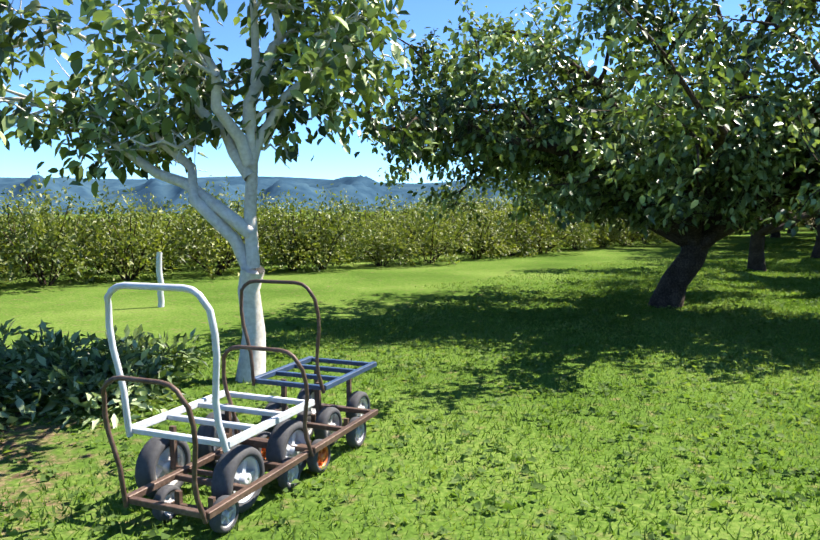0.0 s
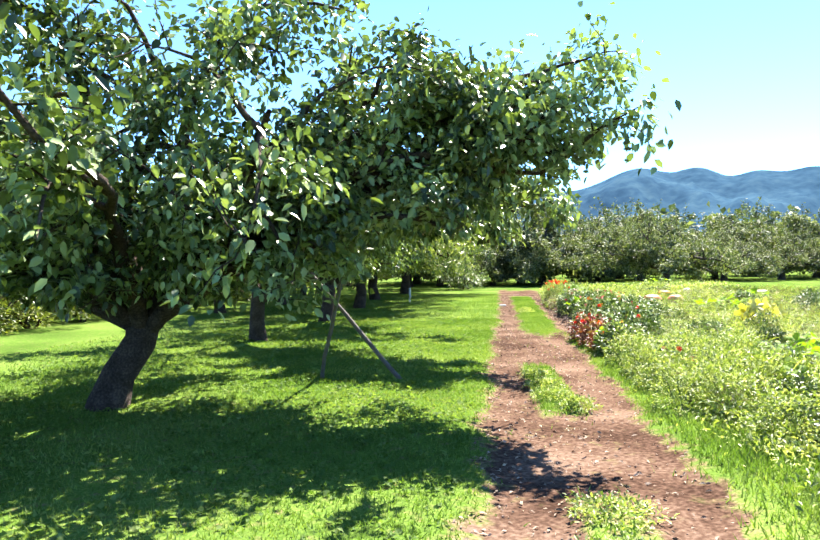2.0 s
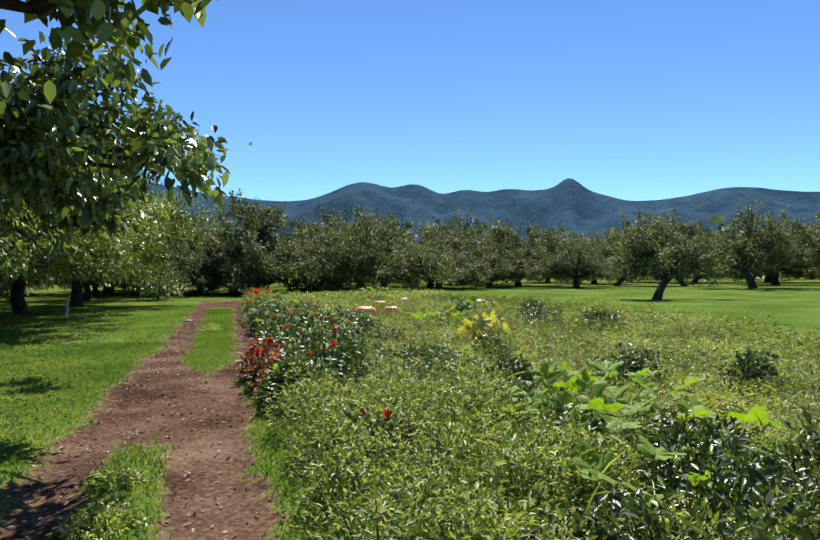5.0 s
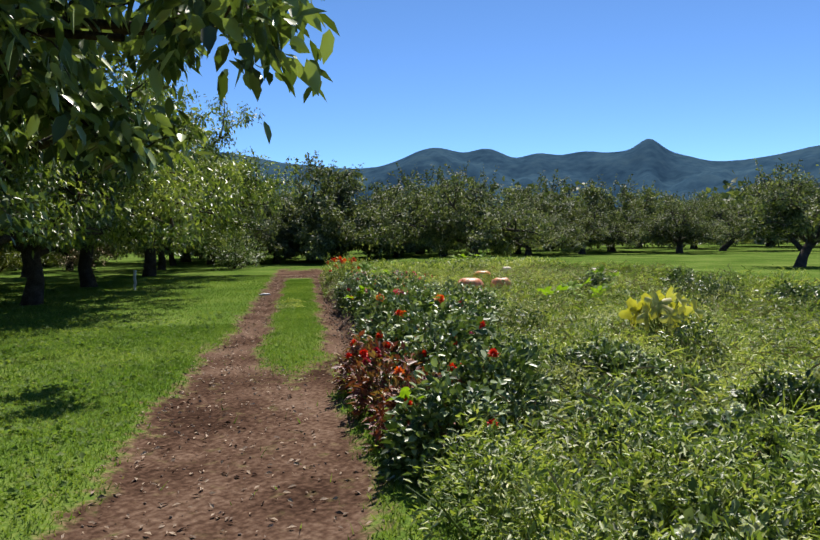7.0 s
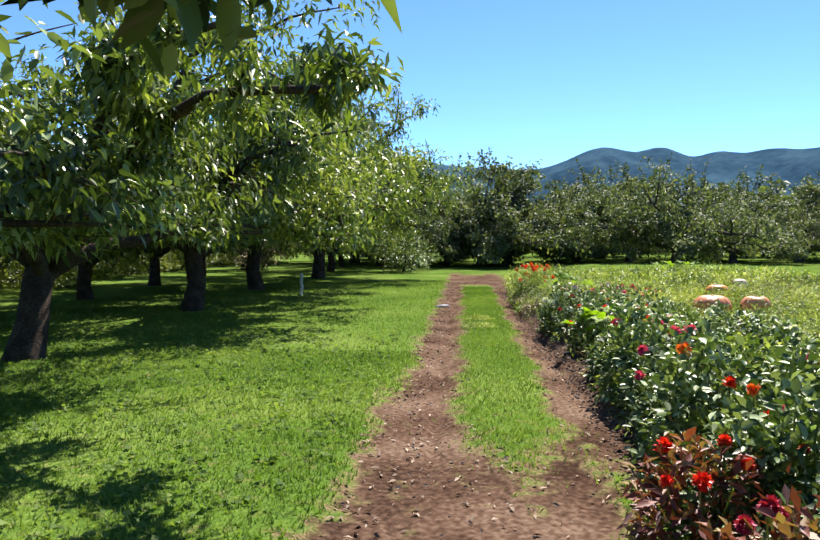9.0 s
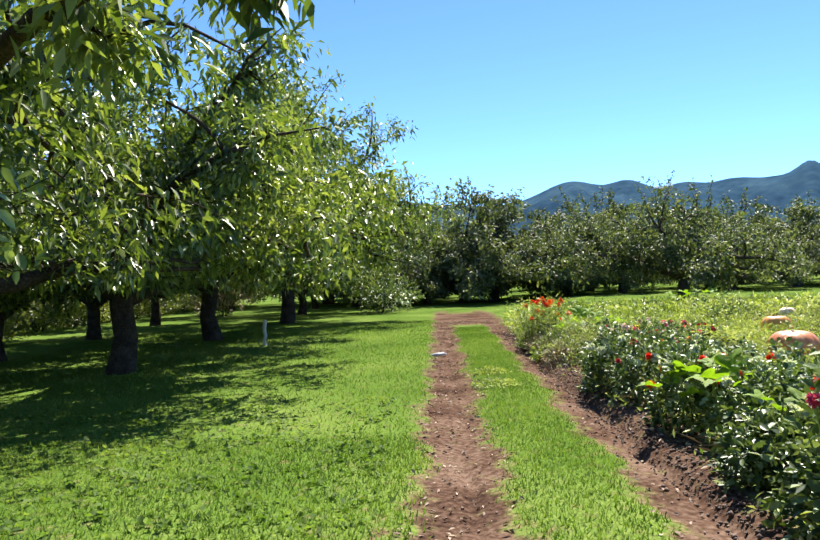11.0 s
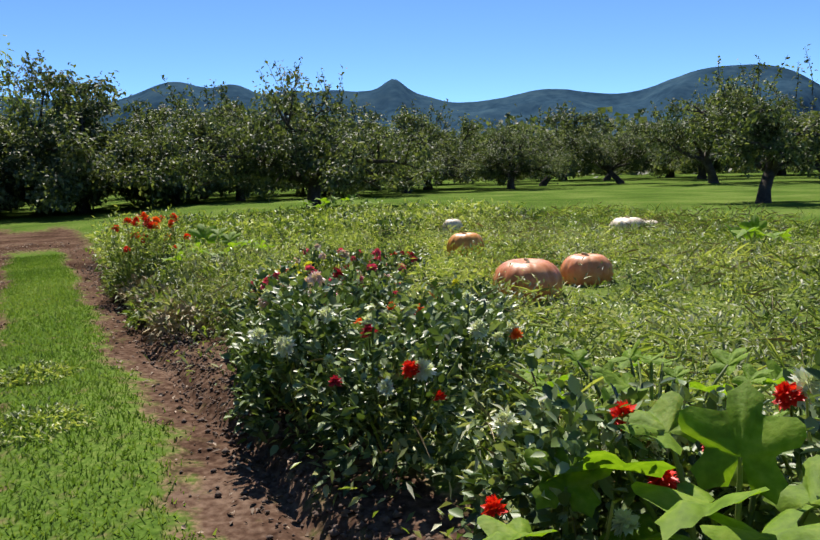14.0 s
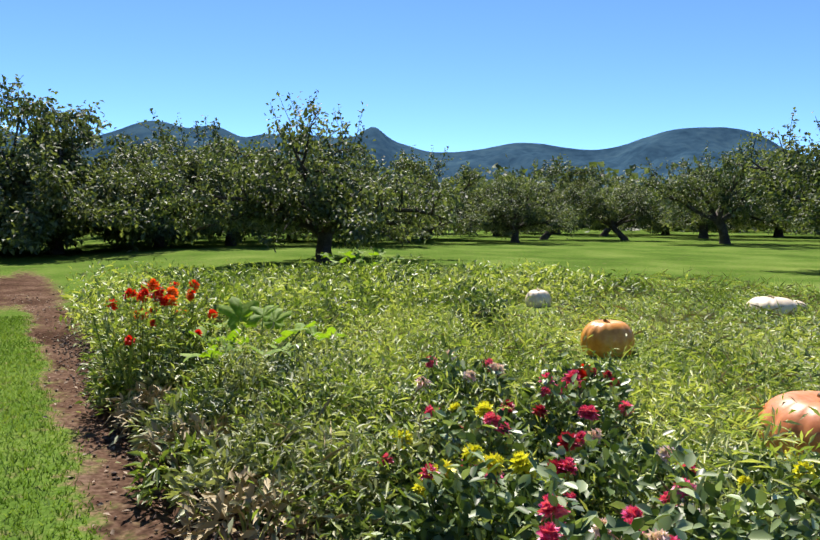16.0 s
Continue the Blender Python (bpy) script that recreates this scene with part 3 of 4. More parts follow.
side_tree = make_tree("apple_tree", "small apple tree leaning over the edge of the garden", 10.7, 2.4,
                      grow_tree(22, 0.9, 0.11, 2.4, 3.7, 6, 7, 7, 42, 0.095, 0.6, 0.3, 0.9, rounded=True, reach=[(-1.9, 1.5, 2.4), (-1.8, 1.2, 1.8), (-1.5, 1.6, 1.4)]), M_OLD_BARK, M_APPLE_LEAF, 0)

APPLE = "apple trees across the field"
apple_a = make_tree("apple_tree", "gnarled apple tree with upright shoots on mown grass", 37.5, 26.3,
                    grow_tree(31, 0.8, 0.2, 3.9, 4.0, 8, 7, 7, 32, 0.12, 0.6, 0.3, 0.4, upright=0.05, shoots=16, twig_wood=2, reach=LOW_RING[::2], reach_r=0.7), M_OLD_BARK, M_APPLE_LEAF, 0, APPLE)
apple_a.scale = (1.15, 1.15, 1.15)
apple_b = make_tree("apple_tree", "leaning apple tree with an open grey-green crown", 39.2, 12.2,
                    grow_tree(32, 1.0, 0.18, 3.5, 4.3, 7, 7, 7, 34, 0.12, 0.6, 0.25, 0.75, lean=(0.7, -0.25), shoots=10, twig_wood=3), M_OLD_BARK, M_APPLE_LEAF, 0, APPLE)
apple_c = make_tree("apple_tree", "dense rounded old apple tree with foliage down to the grass", 45.5, 38.0,
                    grow_tree(33, 0.8, 0.2, 4.0, 4.9, 8, 7, 7, 38, 0.15, 0.62, 0.4, 0.2, shoots=12, twig_wood=6, reach=LOW_RING, reach_r=0.7), M_OLD_BARK, M_APPLE_LEAF, 0, APPLE)
for i, (x, y, k, s) in enumerate([(39, 43, 2, 1.0), (42, 40.5, 2, 1.08), (47.5, 35.5, 2, 1.0), (36, 46, 0, 1.1), (44, 45, 2, 1.25), (52, 41, 2, 1.25), (38, 52, 2, 1.3), (47, 51, 0, 1.3), (51.5, 31.0, 0, 0.95), (56, 34.5, 2, 1.0), (59, 38, 0, 1.3),
                                  (58, 30, 0, 1.15), (66, 31, 2, 1.2), (70, 23, 1, 1.35), (62, 24, 0, 1.1), (71, 17.3, 1, 1.3), (66, 11.3, 1, 1.35), (79, 28, 0, 1.4), (84, 19, 1, 1.4), (80, 11, 0, 1.4), (66, 4.5, 1, 1.3),
                                  (77, 1.5, 0, 1.4), (93, 24, 2, 1.5), (95, 13, 2, 1.5), (92, 3, 2, 1.5), (72, 40, 2, 1.4), (86, 36, 2, 1.5), (60, 48, 2, 1.5), (74, -7, 1, 1.3), (64, -3, 0, 1.2), (46, 58, 2, 1.5), (33, 58, 2, 1.4)]):
    copy_tree((apple_a, apple_b, apple_c)[k], x, y, 77 * i + 20, s * (1.2 if k == 2 else 1.08) * (0.86 + 0.28 * ((i * 0.618) % 1)), "", 0.97 if i < 6 else 0.86)


# ---- woods beyond the orchard ----
def dome_points(rng, n, rx, ry, h, lump=0.25):
    """Points near the skin of an uneven mound, and the ways out of it."""
    a, u = rng.uniform(0, 2 * np.pi, n), rng.uniform(0, 1, n)
    el = np.arcsin(u)
    r = rng.uniform(0.55, 1.0, n) ** 0.5
    wob = 1 + lump * np.sin(a * 3 + 5 * u) * np.cos(a * 2 - 7 * u)
    p = np.stack([np.cos(a) * np.cos(el) * rx * r * wob, np.sin(a) * np.cos(el) * ry * r * wob, np.sin(el) * h * r * wob], 1)
    out = np.stack([np.cos(a) * np.cos(el), np.sin(a) * np.cos(el), np.sin(el) * 0.8], 1)
    return p, out


rng = np.random.default_rng(77)
pieces = []
for i in range(230):
    bearing = radians(rng.uniform(18, 122))
    far = rng.uniform(105, 260)
    r, h = rng.uniform(4, 8), rng.uniform(5.5, 9.5) * (0.75 + far / 500)
    p, out = dome_points(rng, 240, r, r, h)
    p += [math.sin(bearing) * far, math.cos(bearing) * far, 0.2]
    pieces.append(leaf_mesh(p, out + rng.normal(0, 0.5, out.shape), 1.3, 0.8, rng))
tagged(mesh_object("far_woods", *join(pieces), M_APPLE_LEAF), "dark belt of trees beyond the orchard", kind="stuff")


# ---- shrubs of the berry rows behind the lawn ----
def make_shrub(name, label, x, y, seed, r, h, n, leaf, mat, stems=9, group="", leaf_w=0.5, category="shrub"):
    rng = np.random.default_rng(seed)
    t = thing(name, label, category, x, y, None, 0, group)
    lobes = []
    for i in range(6):
        a, k = i * 2.4 + rng.uniform(-0.4, 0.4), rng.uniform(0.55, 0.8)
        q, out = dome_points(rng, n // 6, r * k, r * k, h * (0.55 if i else 0.65), 0.3)
        q += [math.cos(a) * r * 0.55 * (i > 0), math.sin(a) * r * 0.55 * (i > 0), h * (0.35 if i == 0 else rng.uniform(-0.02, 0.3))]
        lobes.append(leaf_mesh(q, out + rng.normal(0, 0.6, out.shape), leaf, leaf_w, rng))
    mesh_object("foliage", *join(lobes), mat, t)
    wood = []
    for i in range(stems):
        a = rng.uniform(0, 6.28)
        wood.append(tube(limb_path(rng, (0.08 * math.cos(a), 0.08 * math.sin(a), -0.04), (math.cos(a) * 0.6, math.sin(a) * 0.6, 1), h * 0.9, 5, 0.15, 0.05), 0.013 * max(0.5, h) * np.linspace(1, 0.4, 6), 4))
    tagged(mesh_object("stem", *join(wood), M_BARK, t), kind="stuff")
    return t


BERRY = "bushes of the berry rows"
berry = [make_shrub("berry_bush", "waist-high yellowish-green berry bush in a long row", -6.4, 15.6, 50 + i, 1.15, 1.85 + 0.15 * i, 3400, 0.11, M_HEDGE_LEAF, 10, BERRY) if i == 0 else
         make_shrub("berry_bush", "dense green berry bush in a long row", -6.4 + 1.7 * i, 15.6 + i, 50 + i, 1.2, 1.9, 3400, 0.11, M_HEDGE_LEAF, 10, BERRY) for i in range(3)]
rng = np.random.default_rng(5)
k = 0
for row in range(3):
    for i in range(-8, 17):
        if row == 0 and 0 <= i <= 2:
            continue
        along = i * 1.65 + rng.uniform(-0.2, 0.2)
        x = -6.4 + 0.84 * along - 0.54 * row * 2.6
        y = 15.3 + 0.54 * along + 0.84 * row * 2.6
        if i > 5:
            y += (i - 5) * 0.55
        copy_tree(berry[k % 3], x, y, 67 * k, 0.78 + 0.32 * rng.random() + 0.05 * row)
        k += 1
for row in range(2):
    for i in range(24):
        x, y = at(20 + 1.95 * i + rng.uniform(-0.2, 0.2), -14.5 - 2.6 * row + rng.uniform(-0.2, 0.2))
        copy_tree(berry[k % 3], x, y, 67 * k, 0.95 + 0.25 * rng.random())
        k += 1
make_shrub("dark_shrub", "dark dense shrub where the track meets the trees", 31.2, 37.4, 91, 1.1, 1.9, 1400, 0.15, M_CHERRY_LEAF)
make_shrub("dark_shrub", "dark dense shrub where the track meets the trees", 33.2, 39.0, 92, 1.2, 2.2, 1400, 0.15, M_CHERRY_LEAF)
make_shrub("yellow_shrub", "orange-yellow autumn shrub beyond the cherry trees", 27.0, 44.5, 71, 1.3, 2.0, 1400, 0.15, M_DRY)

# dark low plants beside the carts
for i, (x, y, r, h) in enumerate([(-3.0, 5.6, 0.55, 0.5), (-2.35, 5.35, 0.45, 0.42), (-3.7, 6.0, 0.6, 0.55), (-2.6, 6.3, 0.5, 0.4), (-4.4, 5.5, 0.6, 0.5), (-3.3, 4.9, 0.35, 0.3)]):
    make_shrub("low_shrub", "low dark green spreading shrub on the lawn near the carts", x, y, 80 + i, r, h, 700, 0.13, M_DAHLIA_LEAF, 5, "low shrubs near the carts", 0.35)


# ---- hand carts ----
def bar(bm, a, b, w, h, mat_i=0):
    a, b = Vector(a), Vector(b)
    geo = bmesh.ops.create_cube(bm, size=1.0)
    m = Matrix.Translation((a + b) / 2) @ (b - a).to_track_quat("Y", "Z").to_matrix().to_4x4() @ Matrix.Diagonal((w, (b - a).length, h, 1))
    bmesh.ops.transform(bm, matrix=m, verts=geo["verts"])


def part(name, bm, mat, parent, label="", bevel=0.0, smooth=False):
    if bevel:
        bmesh.ops.bevel(bm, geom=bm.edges[:], offset=bevel, segments=1, affect="EDGES")
    me = bpy.data.meshes.new(name)
    bm.to_mesh(me)
    bm.free()
    me.materials.append(mat)
    if smooth:
        me.polygons.foreach_set("use_smooth", np.ones(len(me.polygons), bool))
    ob = new(name, me)
    ob.parent = parent
    return tagged(ob, label)


def lathe(profile, n, axis_x=True):
    """Verts and faces of a closed profile of (along, radius) turned round the x axis."""
    prof = np.array(profile, float)
    ang = np.linspace(0, 2 * np.pi, n, endpoint=False)
    v = np.stack([np.repeat(prof[:, 0][None], n, 0), np.cos(ang)[:, None] * prof[:, 1], np.sin(ang)[:, None] * prof[:, 1]], -1)
    m = len(prof)
    i = np.arange(n * m).reshape(n, m)
    j = np.roll(i, -1, 0)
    f = np.stack([i, j, np.roll(j, -1, 1), np.roll(i, -1, 1)], -1).reshape(-1, 4)
    return v.reshape(-1, 3), f


def cart_wheel(cart, x, y, r, width, rim_mat):
    w = new("wheel")
    w.parent = cart
    w.location = (x, y, r)
    t, h = r * 0.3, width / 2
    ring = [(-h, r - t), (-h * 1.05, r - t * 0.5), (-h * 0.8, r - t * 0.12), (-h * 0.4, r), (h * 0.4, r), (h * 0.8, r - t * 0.12), (h * 1.05, r - t * 0.5), (h, r - t)]
    mesh_object("tyre", *lathe(ring, 28), M_RUBBER, w, True)
    rim = [(-h * 0.8, r - t * 0.98), (h * 0.8, r - t * 0.98), (h * 0.8, r - t * 1.25), (-h * 0.8, r - t * 1.25)]
    mesh_object("rim", *lathe(rim, 28), rim_mat, w, True)
    for i in range(5):
        bm = bmesh.new()
        a = i * 2 * math.pi / 5
        bar(bm, (0, math.cos(a) * r * 0.16, math.sin(a) * r * 0.16), (0, math.cos(a) * (r - t * 1.1), math.sin(a) * (r - t * 1.1)), h * 0.9, r * 0.17)
        part("spoke", bm, rim_mat, w)
    mesh_object("hub", *lathe([(-h, 0.001), (-h, r * 0.2), (h, r * 0.2), (h, 0.001)], 14), rim_mat, w)


def hand_cart(label, x, y, turn, length, width, deck, r, handle, frame_mat, handle_mat, rims, bars=2, thick=0.0115):
    c = thing("hand_cart", label, "cart", x, y, None, turn, "hand carts parked on the lawn")
    L, W = length / 2, width / 2
    for sx in (-1, 1):
        bm = bmesh.new()
        bar(bm, (sx * W, -L, deck), (sx * W, L, deck), 0.035, 0.035)
        part("side_rail", bm, frame_mat, c, bevel=0.004)
    for i in range(bars + 2):
        bm = bmesh.new()
        yy = -L + 0.016 + (length - 0.032) * i / (bars + 1)
        bar(bm, (-W + 0.016, yy, deck - 0.004), (W - 0.016, yy, deck - 0.004), 0.032, 0.028)
        part("cross_bar", bm, frame_mat, c, bevel=0.003)
    wy, wx = L * 0.58, W - 0.06
    for sy in (-1, 1):
        bm = bmesh.new()
        bar(bm, (-wx, sy * wy, r), (wx, sy * wy, r), 0.02, 0.02)
        part("axle", bm, M_RUST, c)
        for sx in (-1, 1):
            bm = bmesh.new()
            bar(bm, (sx * (wx - 0.07), sy * wy, r + 0.008), (sx * (wx - 0.07), sy * wy, deck - 0.014), 0.03, 0.022)
            part("axle_bracket", bm, M_RUST, c)
    for i, (sx, sy) in enumerate([(-1, -1), (1, -1), (-1, 1), (1, 1)]):
        cart_wheel(c, sx * wx, sy * wy, r, r * 0.65, rims[i % len(rims)])
    path = [(-W, -L, deck - 0.03)]
    for k in range(1, 7):
        path.append((-W + 0.02 * math.sin(k), -L - 0.02 - 0.012 * k, deck + (handle - 0.1 - deck) * k / 6))
    for a in np.linspace(180, 90, 5)[1:]:
        path.append((-W + 0.12 + 0.12 * math.cos(radians(a)), -L - 0.11, handle - 0.1 + 0.1 * math.sin(radians(a))))
    path = path + [(-px, py, pz) for px, py, pz in path[::-1]]
    v, f = tube(path, [thick] * len(path), 8)
    mesh_object("handle", v, f, handle_mat, c, True)
    return c


hand_cart("white-painted steel hand cart frame with grey tyres on grass", -1.0, 3.66, -23, 0.78, 0.6, 0.40, 0.165, 1.15, M_WHITE_PAINT, M_WHITE_PAINT, [M_HUB, M_WHITE_PAINT], 2, 0.0165)
hand_cart("low rusty steel hand cart with a bent pipe handle", -0.93, 3.45, -23, 0.95, 0.46, 0.17, 0.085, 0.78, M_RUST, M_RUST, [M_HUB], 2)
hand_cart("low rusty hand cart with small orange and pale wheels", -0.62, 4.16, -23, 0.8, 0.5, 0.19, 0.095, 0.76, M_RUST, M_RUST, [M_ORANGE_RIM, M_ORANGE_RIM, M_HUB, M_HUB], 1)
hand_cart("blue-painted hand cart with a tall dark handle", -0.64, 4.62, -23, 0.72, 0.52, 0.42, 0.125, 1.08, M_BLUE, M_RUST, [M_HUB], 2)


# ---- props, stakes ----
def rod(name, label, category, a, b, ra, rb, mat, seed=1, piece="pole_shaft"):
    t = thing(name, label, category, a[0], a[1], 0.0)
    rng = np.random.default_rng(seed)
    u = np.linspace(0, 1, 8)[:, None]
    p = np.array([0, 0, a[2]]) * (1 - u) + (np.array(b) - [a[0], a[1], 0]) * u + rng.normal(0, 0.008, (8, 3))
    v, f = tube(p, np.linspace(ra, rb, 8), 9)
    mesh_object(piece, v, f, mat, t, True)
    return t


rod("prop_pole", "long weathered wooden prop under the cherry boughs", "pole", (7.79, 10.0, -0.05), (6.62, 11.75, 2.2), 0.034, 0.026, M_POLE, 1)
rod("prop_pole", "thin upright weathered prop pole under the cherry tree", "pole", (6.92, 10.86, -0.05), (6.97, 9.8, 2.6), 0.03, 0.024, M_POLE, 2)
rod("marker_stake", "short pale square stake standing in the lawn", "stake", (20.15, 27.54, -0.05), (20.16, 27.54, 0.63), 0.045, 0.045, M_STONE, 3)
rod("white_stick", "white stick lying across the weeds", "stick", (10.2, 4.65, 0.74), (10.85, 4.45, 0.86), 0.022, 0.02, M_WHITE_PAINT, 4)
rod("white_post", "short white post stump beside the pale tree", "post", (-4.0, 11.0, -0.05), (-4.0, 11.0, 0.88), 0.05, 0.045, M_WHITE_PAINT, 5)


# ---- pumpkins ----
def pumpkin(label, x, y, r, h, mat, turn, ribs=12, z=None):
    t = thing("pumpkin", label, "pumpkin", x, y, float(height(x, y)) - 0.09, turn, "giant pumpkins lying in the weeds")
    nu, nv = 72, 22
    a = np.linspace(0, 2 * np.pi, nu, endpoint=False)[:, None]
    e = np.linspace(-np.pi / 2, np.pi / 2, nv)[None]
    rib = 1 - 0.055 * (1 - np.abs(np.sin(a * ribs / 2))) ** 2
    rr = r * rib * np.cos(e) ** 0.8 * (1 + 0.05 * np.sin(a + 1))
    zz = h / 2 * (1 + np.sin(e)) - 0.12 * h * np.exp(-(np.cos(e) / 0.3) ** 2) * (e > 0) * 1.0
    v = np.stack([np.cos(a) * rr, np.sin(a) * rr * 0.9, np.broadcast_to(zz, rr.shape) - 0.03], -1)
    i = np.arange(nu * nv).reshape(nu, nv)
    j = np.roll(i, -1, 0)
    f = np.stack([i[:, :-1], j[:, :-1], j[:, 1:], i[:, 1:]], -1).reshape(-1, 4)
    mesh_object("shell", v.reshape(-1, 3), f, mat, t, True)
    v, f = tube([(0, 0, h * 0.82), (0.02, 0, h * 0.88), (0.06, 0.02, h * 0.9)], [0.024, 0.014, 0.017], 8)
    mesh_object("stalk", v, f, M_DRY, t, True)


pumpkin("huge salmon-orange pumpkin lying in the weeds", 22.85, 16.68, 0.385, 0.5, M_PUMPKIN, 20)
pumpkin("large pale orange pumpkin beside the biggest one", 23.45, 16.15, 0.28, 0.42, M_PUMPKIN, 70)
pumpkin("orange ribbed pumpkin half hidden by grass", 25.4, 17.95, 0.27, 0.46, M_ORANGE_PUMPKIN, 130, 14)
pumpkin("small pale pumpkin in tall weeds", 28.4, 18.95, 0.21, 0.36, M_PALE_PUMPKIN, 10)
pumpkin("flat cream-coloured squash in the weeds", 28.6, 15.85, 0.33, 0.33, M_PALE_PUMPKIN, 40)
pumpkin("cream-coloured squash lying against a flatter one", 29.15, 15.55, 0.26, 0.24, M_PALE_PUMPKIN, 90)


# ---- flowers ----
def flower_mesh(rng, r):
    """A many-petalled dahlia head that faces up."""
    pts, dirs, sizes = [], [], []
    vs, fs, k = [], [], 0
    for ring, (n, tilt, L) in enumerate([(14, -0.25, 0.95), (14, 0.15, 1.0), (13, 0.6, 0.92), (10, 1.1, 0.78), (6, 2.2, 0.6)]):
        a = np.arange(n) * 2 * np.pi / n + ring * 0.4 + rng.normal(0, 0.06, n)
        d = np.stack([np.cos(a), np.sin(a), np.full(n, math.tan(max(-0.4, min(tilt, 1.3))))], 1)
        v, f = leaf_mesh(np.tile([0, 0, 0.006 * ring], (n, 1)) + d * 0.004, d, r * L, 0.62, rng, 0.05, 0.1)
        vs.append(v)
        fs.append(f + k)
        k += len(v)
    return np.concatenate(vs), np.concatenate(fs)


rng = np.random.default_rng(9)
heads = {}
for key, mat in (("red", M_RED), ("orange", M_ORANGE), ("magenta", M_PINK), ("pale pink", M_PALE_PINK), ("yellow", M_YELLOW), ("white", M_WHITE), ("crimson", M_CRIMSON)):
    for j in range(2):
        ob = mesh_object("flower_head", *flower_mesh(rng, 0.065), mat)
        heads[key, j] = ob.data
        bpy.data.objects.remove(ob)


def dahlia(label, s, d, r, h, colours, seed, n=520, mat=M_DAHLIA_LEAF, leaf=0.1, size=1.0, leaf_w=0.55, kind="dahlia_plant"):
    x, y = at(s, d)
    rng = np.random.default_rng(seed)
    t = thing(kind, label, "flowering plant" if colours else "garden plant", x, y, None, 0, "plants of the flower bed")
    n, leaf = int(n * 2.7), leaf * 0.6
    p, out = dome_points(rng, n, r, r, h, 0.3)
    mesh_object("foliage", *leaf_mesh(p, out * 0.7 + rng.normal(0, 0.55, out.shape), leaf, leaf_w, rng, rounded=leaf_w > 0.45), mat, t)
    wood = []
    for i in range(7):
        a = rng.uniform(0, 6.28)
        wood.append(tube(limb_path(rng, (0.05 * math.cos(a), 0.05 * math.sin(a), -0.03), (math.cos(a) * 0.5, math.sin(a) * 0.5, 1), h * 0.95, 4, 0.12, 0.02), [0.009, 0.008, 0.007, 0.006, 0.004], 4))
    for c in colours:
        a, q = rng.uniform(0, 6.28), math.sqrt(rng.uniform(0.05, 0.9))
        px, py, pz = math.cos(a) * q * r, math.sin(a) * q * r, h * (1.02 - 0.55 * q * q) + 0.03
        wood.append(tube([(px * 0.7, py * 0.7, pz * 0.4), (px * 0.95, py * 0.95, pz * 0.8), (px, py, pz)], [0.005, 0.004, 0.004], 4))
        fl = new("flower_head", heads[c, int(rng.integers(0, 2))])
        fl.parent = t
        fl.location = (px, py, pz)
        fl.rotation_euler = (rng.normal(0, 0.45), rng.normal(0, 0.45), rng.uniform(0, 6))
        k = rng.uniform(0.42, 0.74) * size * (1.15 if c in ("white", "pale pink") else 1.0)
        fl.scale = (k, k, k)
        tagged(fl, c + " flower head")
    tagged(mesh_object("stem", *join(wood), M_WEED, t), kind="stuff")
    return t


def cl(rng, names, n):
    return [names[int(rng.integers(0, len(names)))] for _ in range(n)]


rng = np.random.default_rng(15)
seed = 200
# the reddish clump and its neighbours
for s, d, r, h, mat, names, n in [
        (15.5, 2.65, 0.4, 0.42, M_DAHLIA_LEAF, ["red"], 3), (16.2, 2.6, 0.38, 0.48, M_RED_LEAF, ["red", "orange"], 2), (16.3, 3.2, 0.42, 0.5, M_DAHLIA_LEAF, ["red"], 2), (17.0, 2.5, 0.36, 0.5, M_RED_LEAF, ["crimson"], 2),
        (17.2, 3.1, 0.45, 0.6, M_DAHLIA_LEAF, ["red", "orange"], 3), (17.9, 2.4, 0.36, 0.5, M_RED_LEAF, ["red"], 3), (18.1, 3.0, 0.45, 0.62, M_DAHLIA_LEAF, ["crimson", "orange"], 3), (18.9, 2.75, 0.42, 0.62, M_DAHLIA_LEAF, ["orange", "red"], 3),
        (18.9, 3.5, 0.45, 0.55, M_DAHLIA_LEAF, ["magenta", "crimson"], 4), (19.7, 2.9, 0.42, 0.55, M_DAHLIA_LEAF, ["magenta"], 2), (20.5, 3.0, 0.42, 0.55, M_DAHLIA_LEAF, ["magenta"], 3), (21.2, 2.9, 0.4, 0.6, M_DAHLIA_LEAF, ["magenta"], 3),
        (19.8, 3.8, 0.42, 0.45, M_DAHLIA_LEAF, ["red"], 1), (20.9, 3.8, 0.45, 0.45, M_WEED, [], 0), (22.0, 3.4, 0.45, 0.5, M_DAHLIA_LEAF, ["white", "red"], 2)]:
    seed += 1
    h = h * 1.25
    lab = ("withered dahlia with reddened leaves beside the track" if mat == M_RED_LEAF else "bushy green dahlia with %s flowers in the garden bed" % names[0] if names else "leafy green plant in the garden bed")
    if mat == M_RED_LEAF:
        dahlia(lab, s, d - 0.15, r * 0.95, h * 0.85, cl(rng, names, n + 2), seed, 300, mat, 0.15, leaf_w=0.34, size=1.2)
        seed += 1
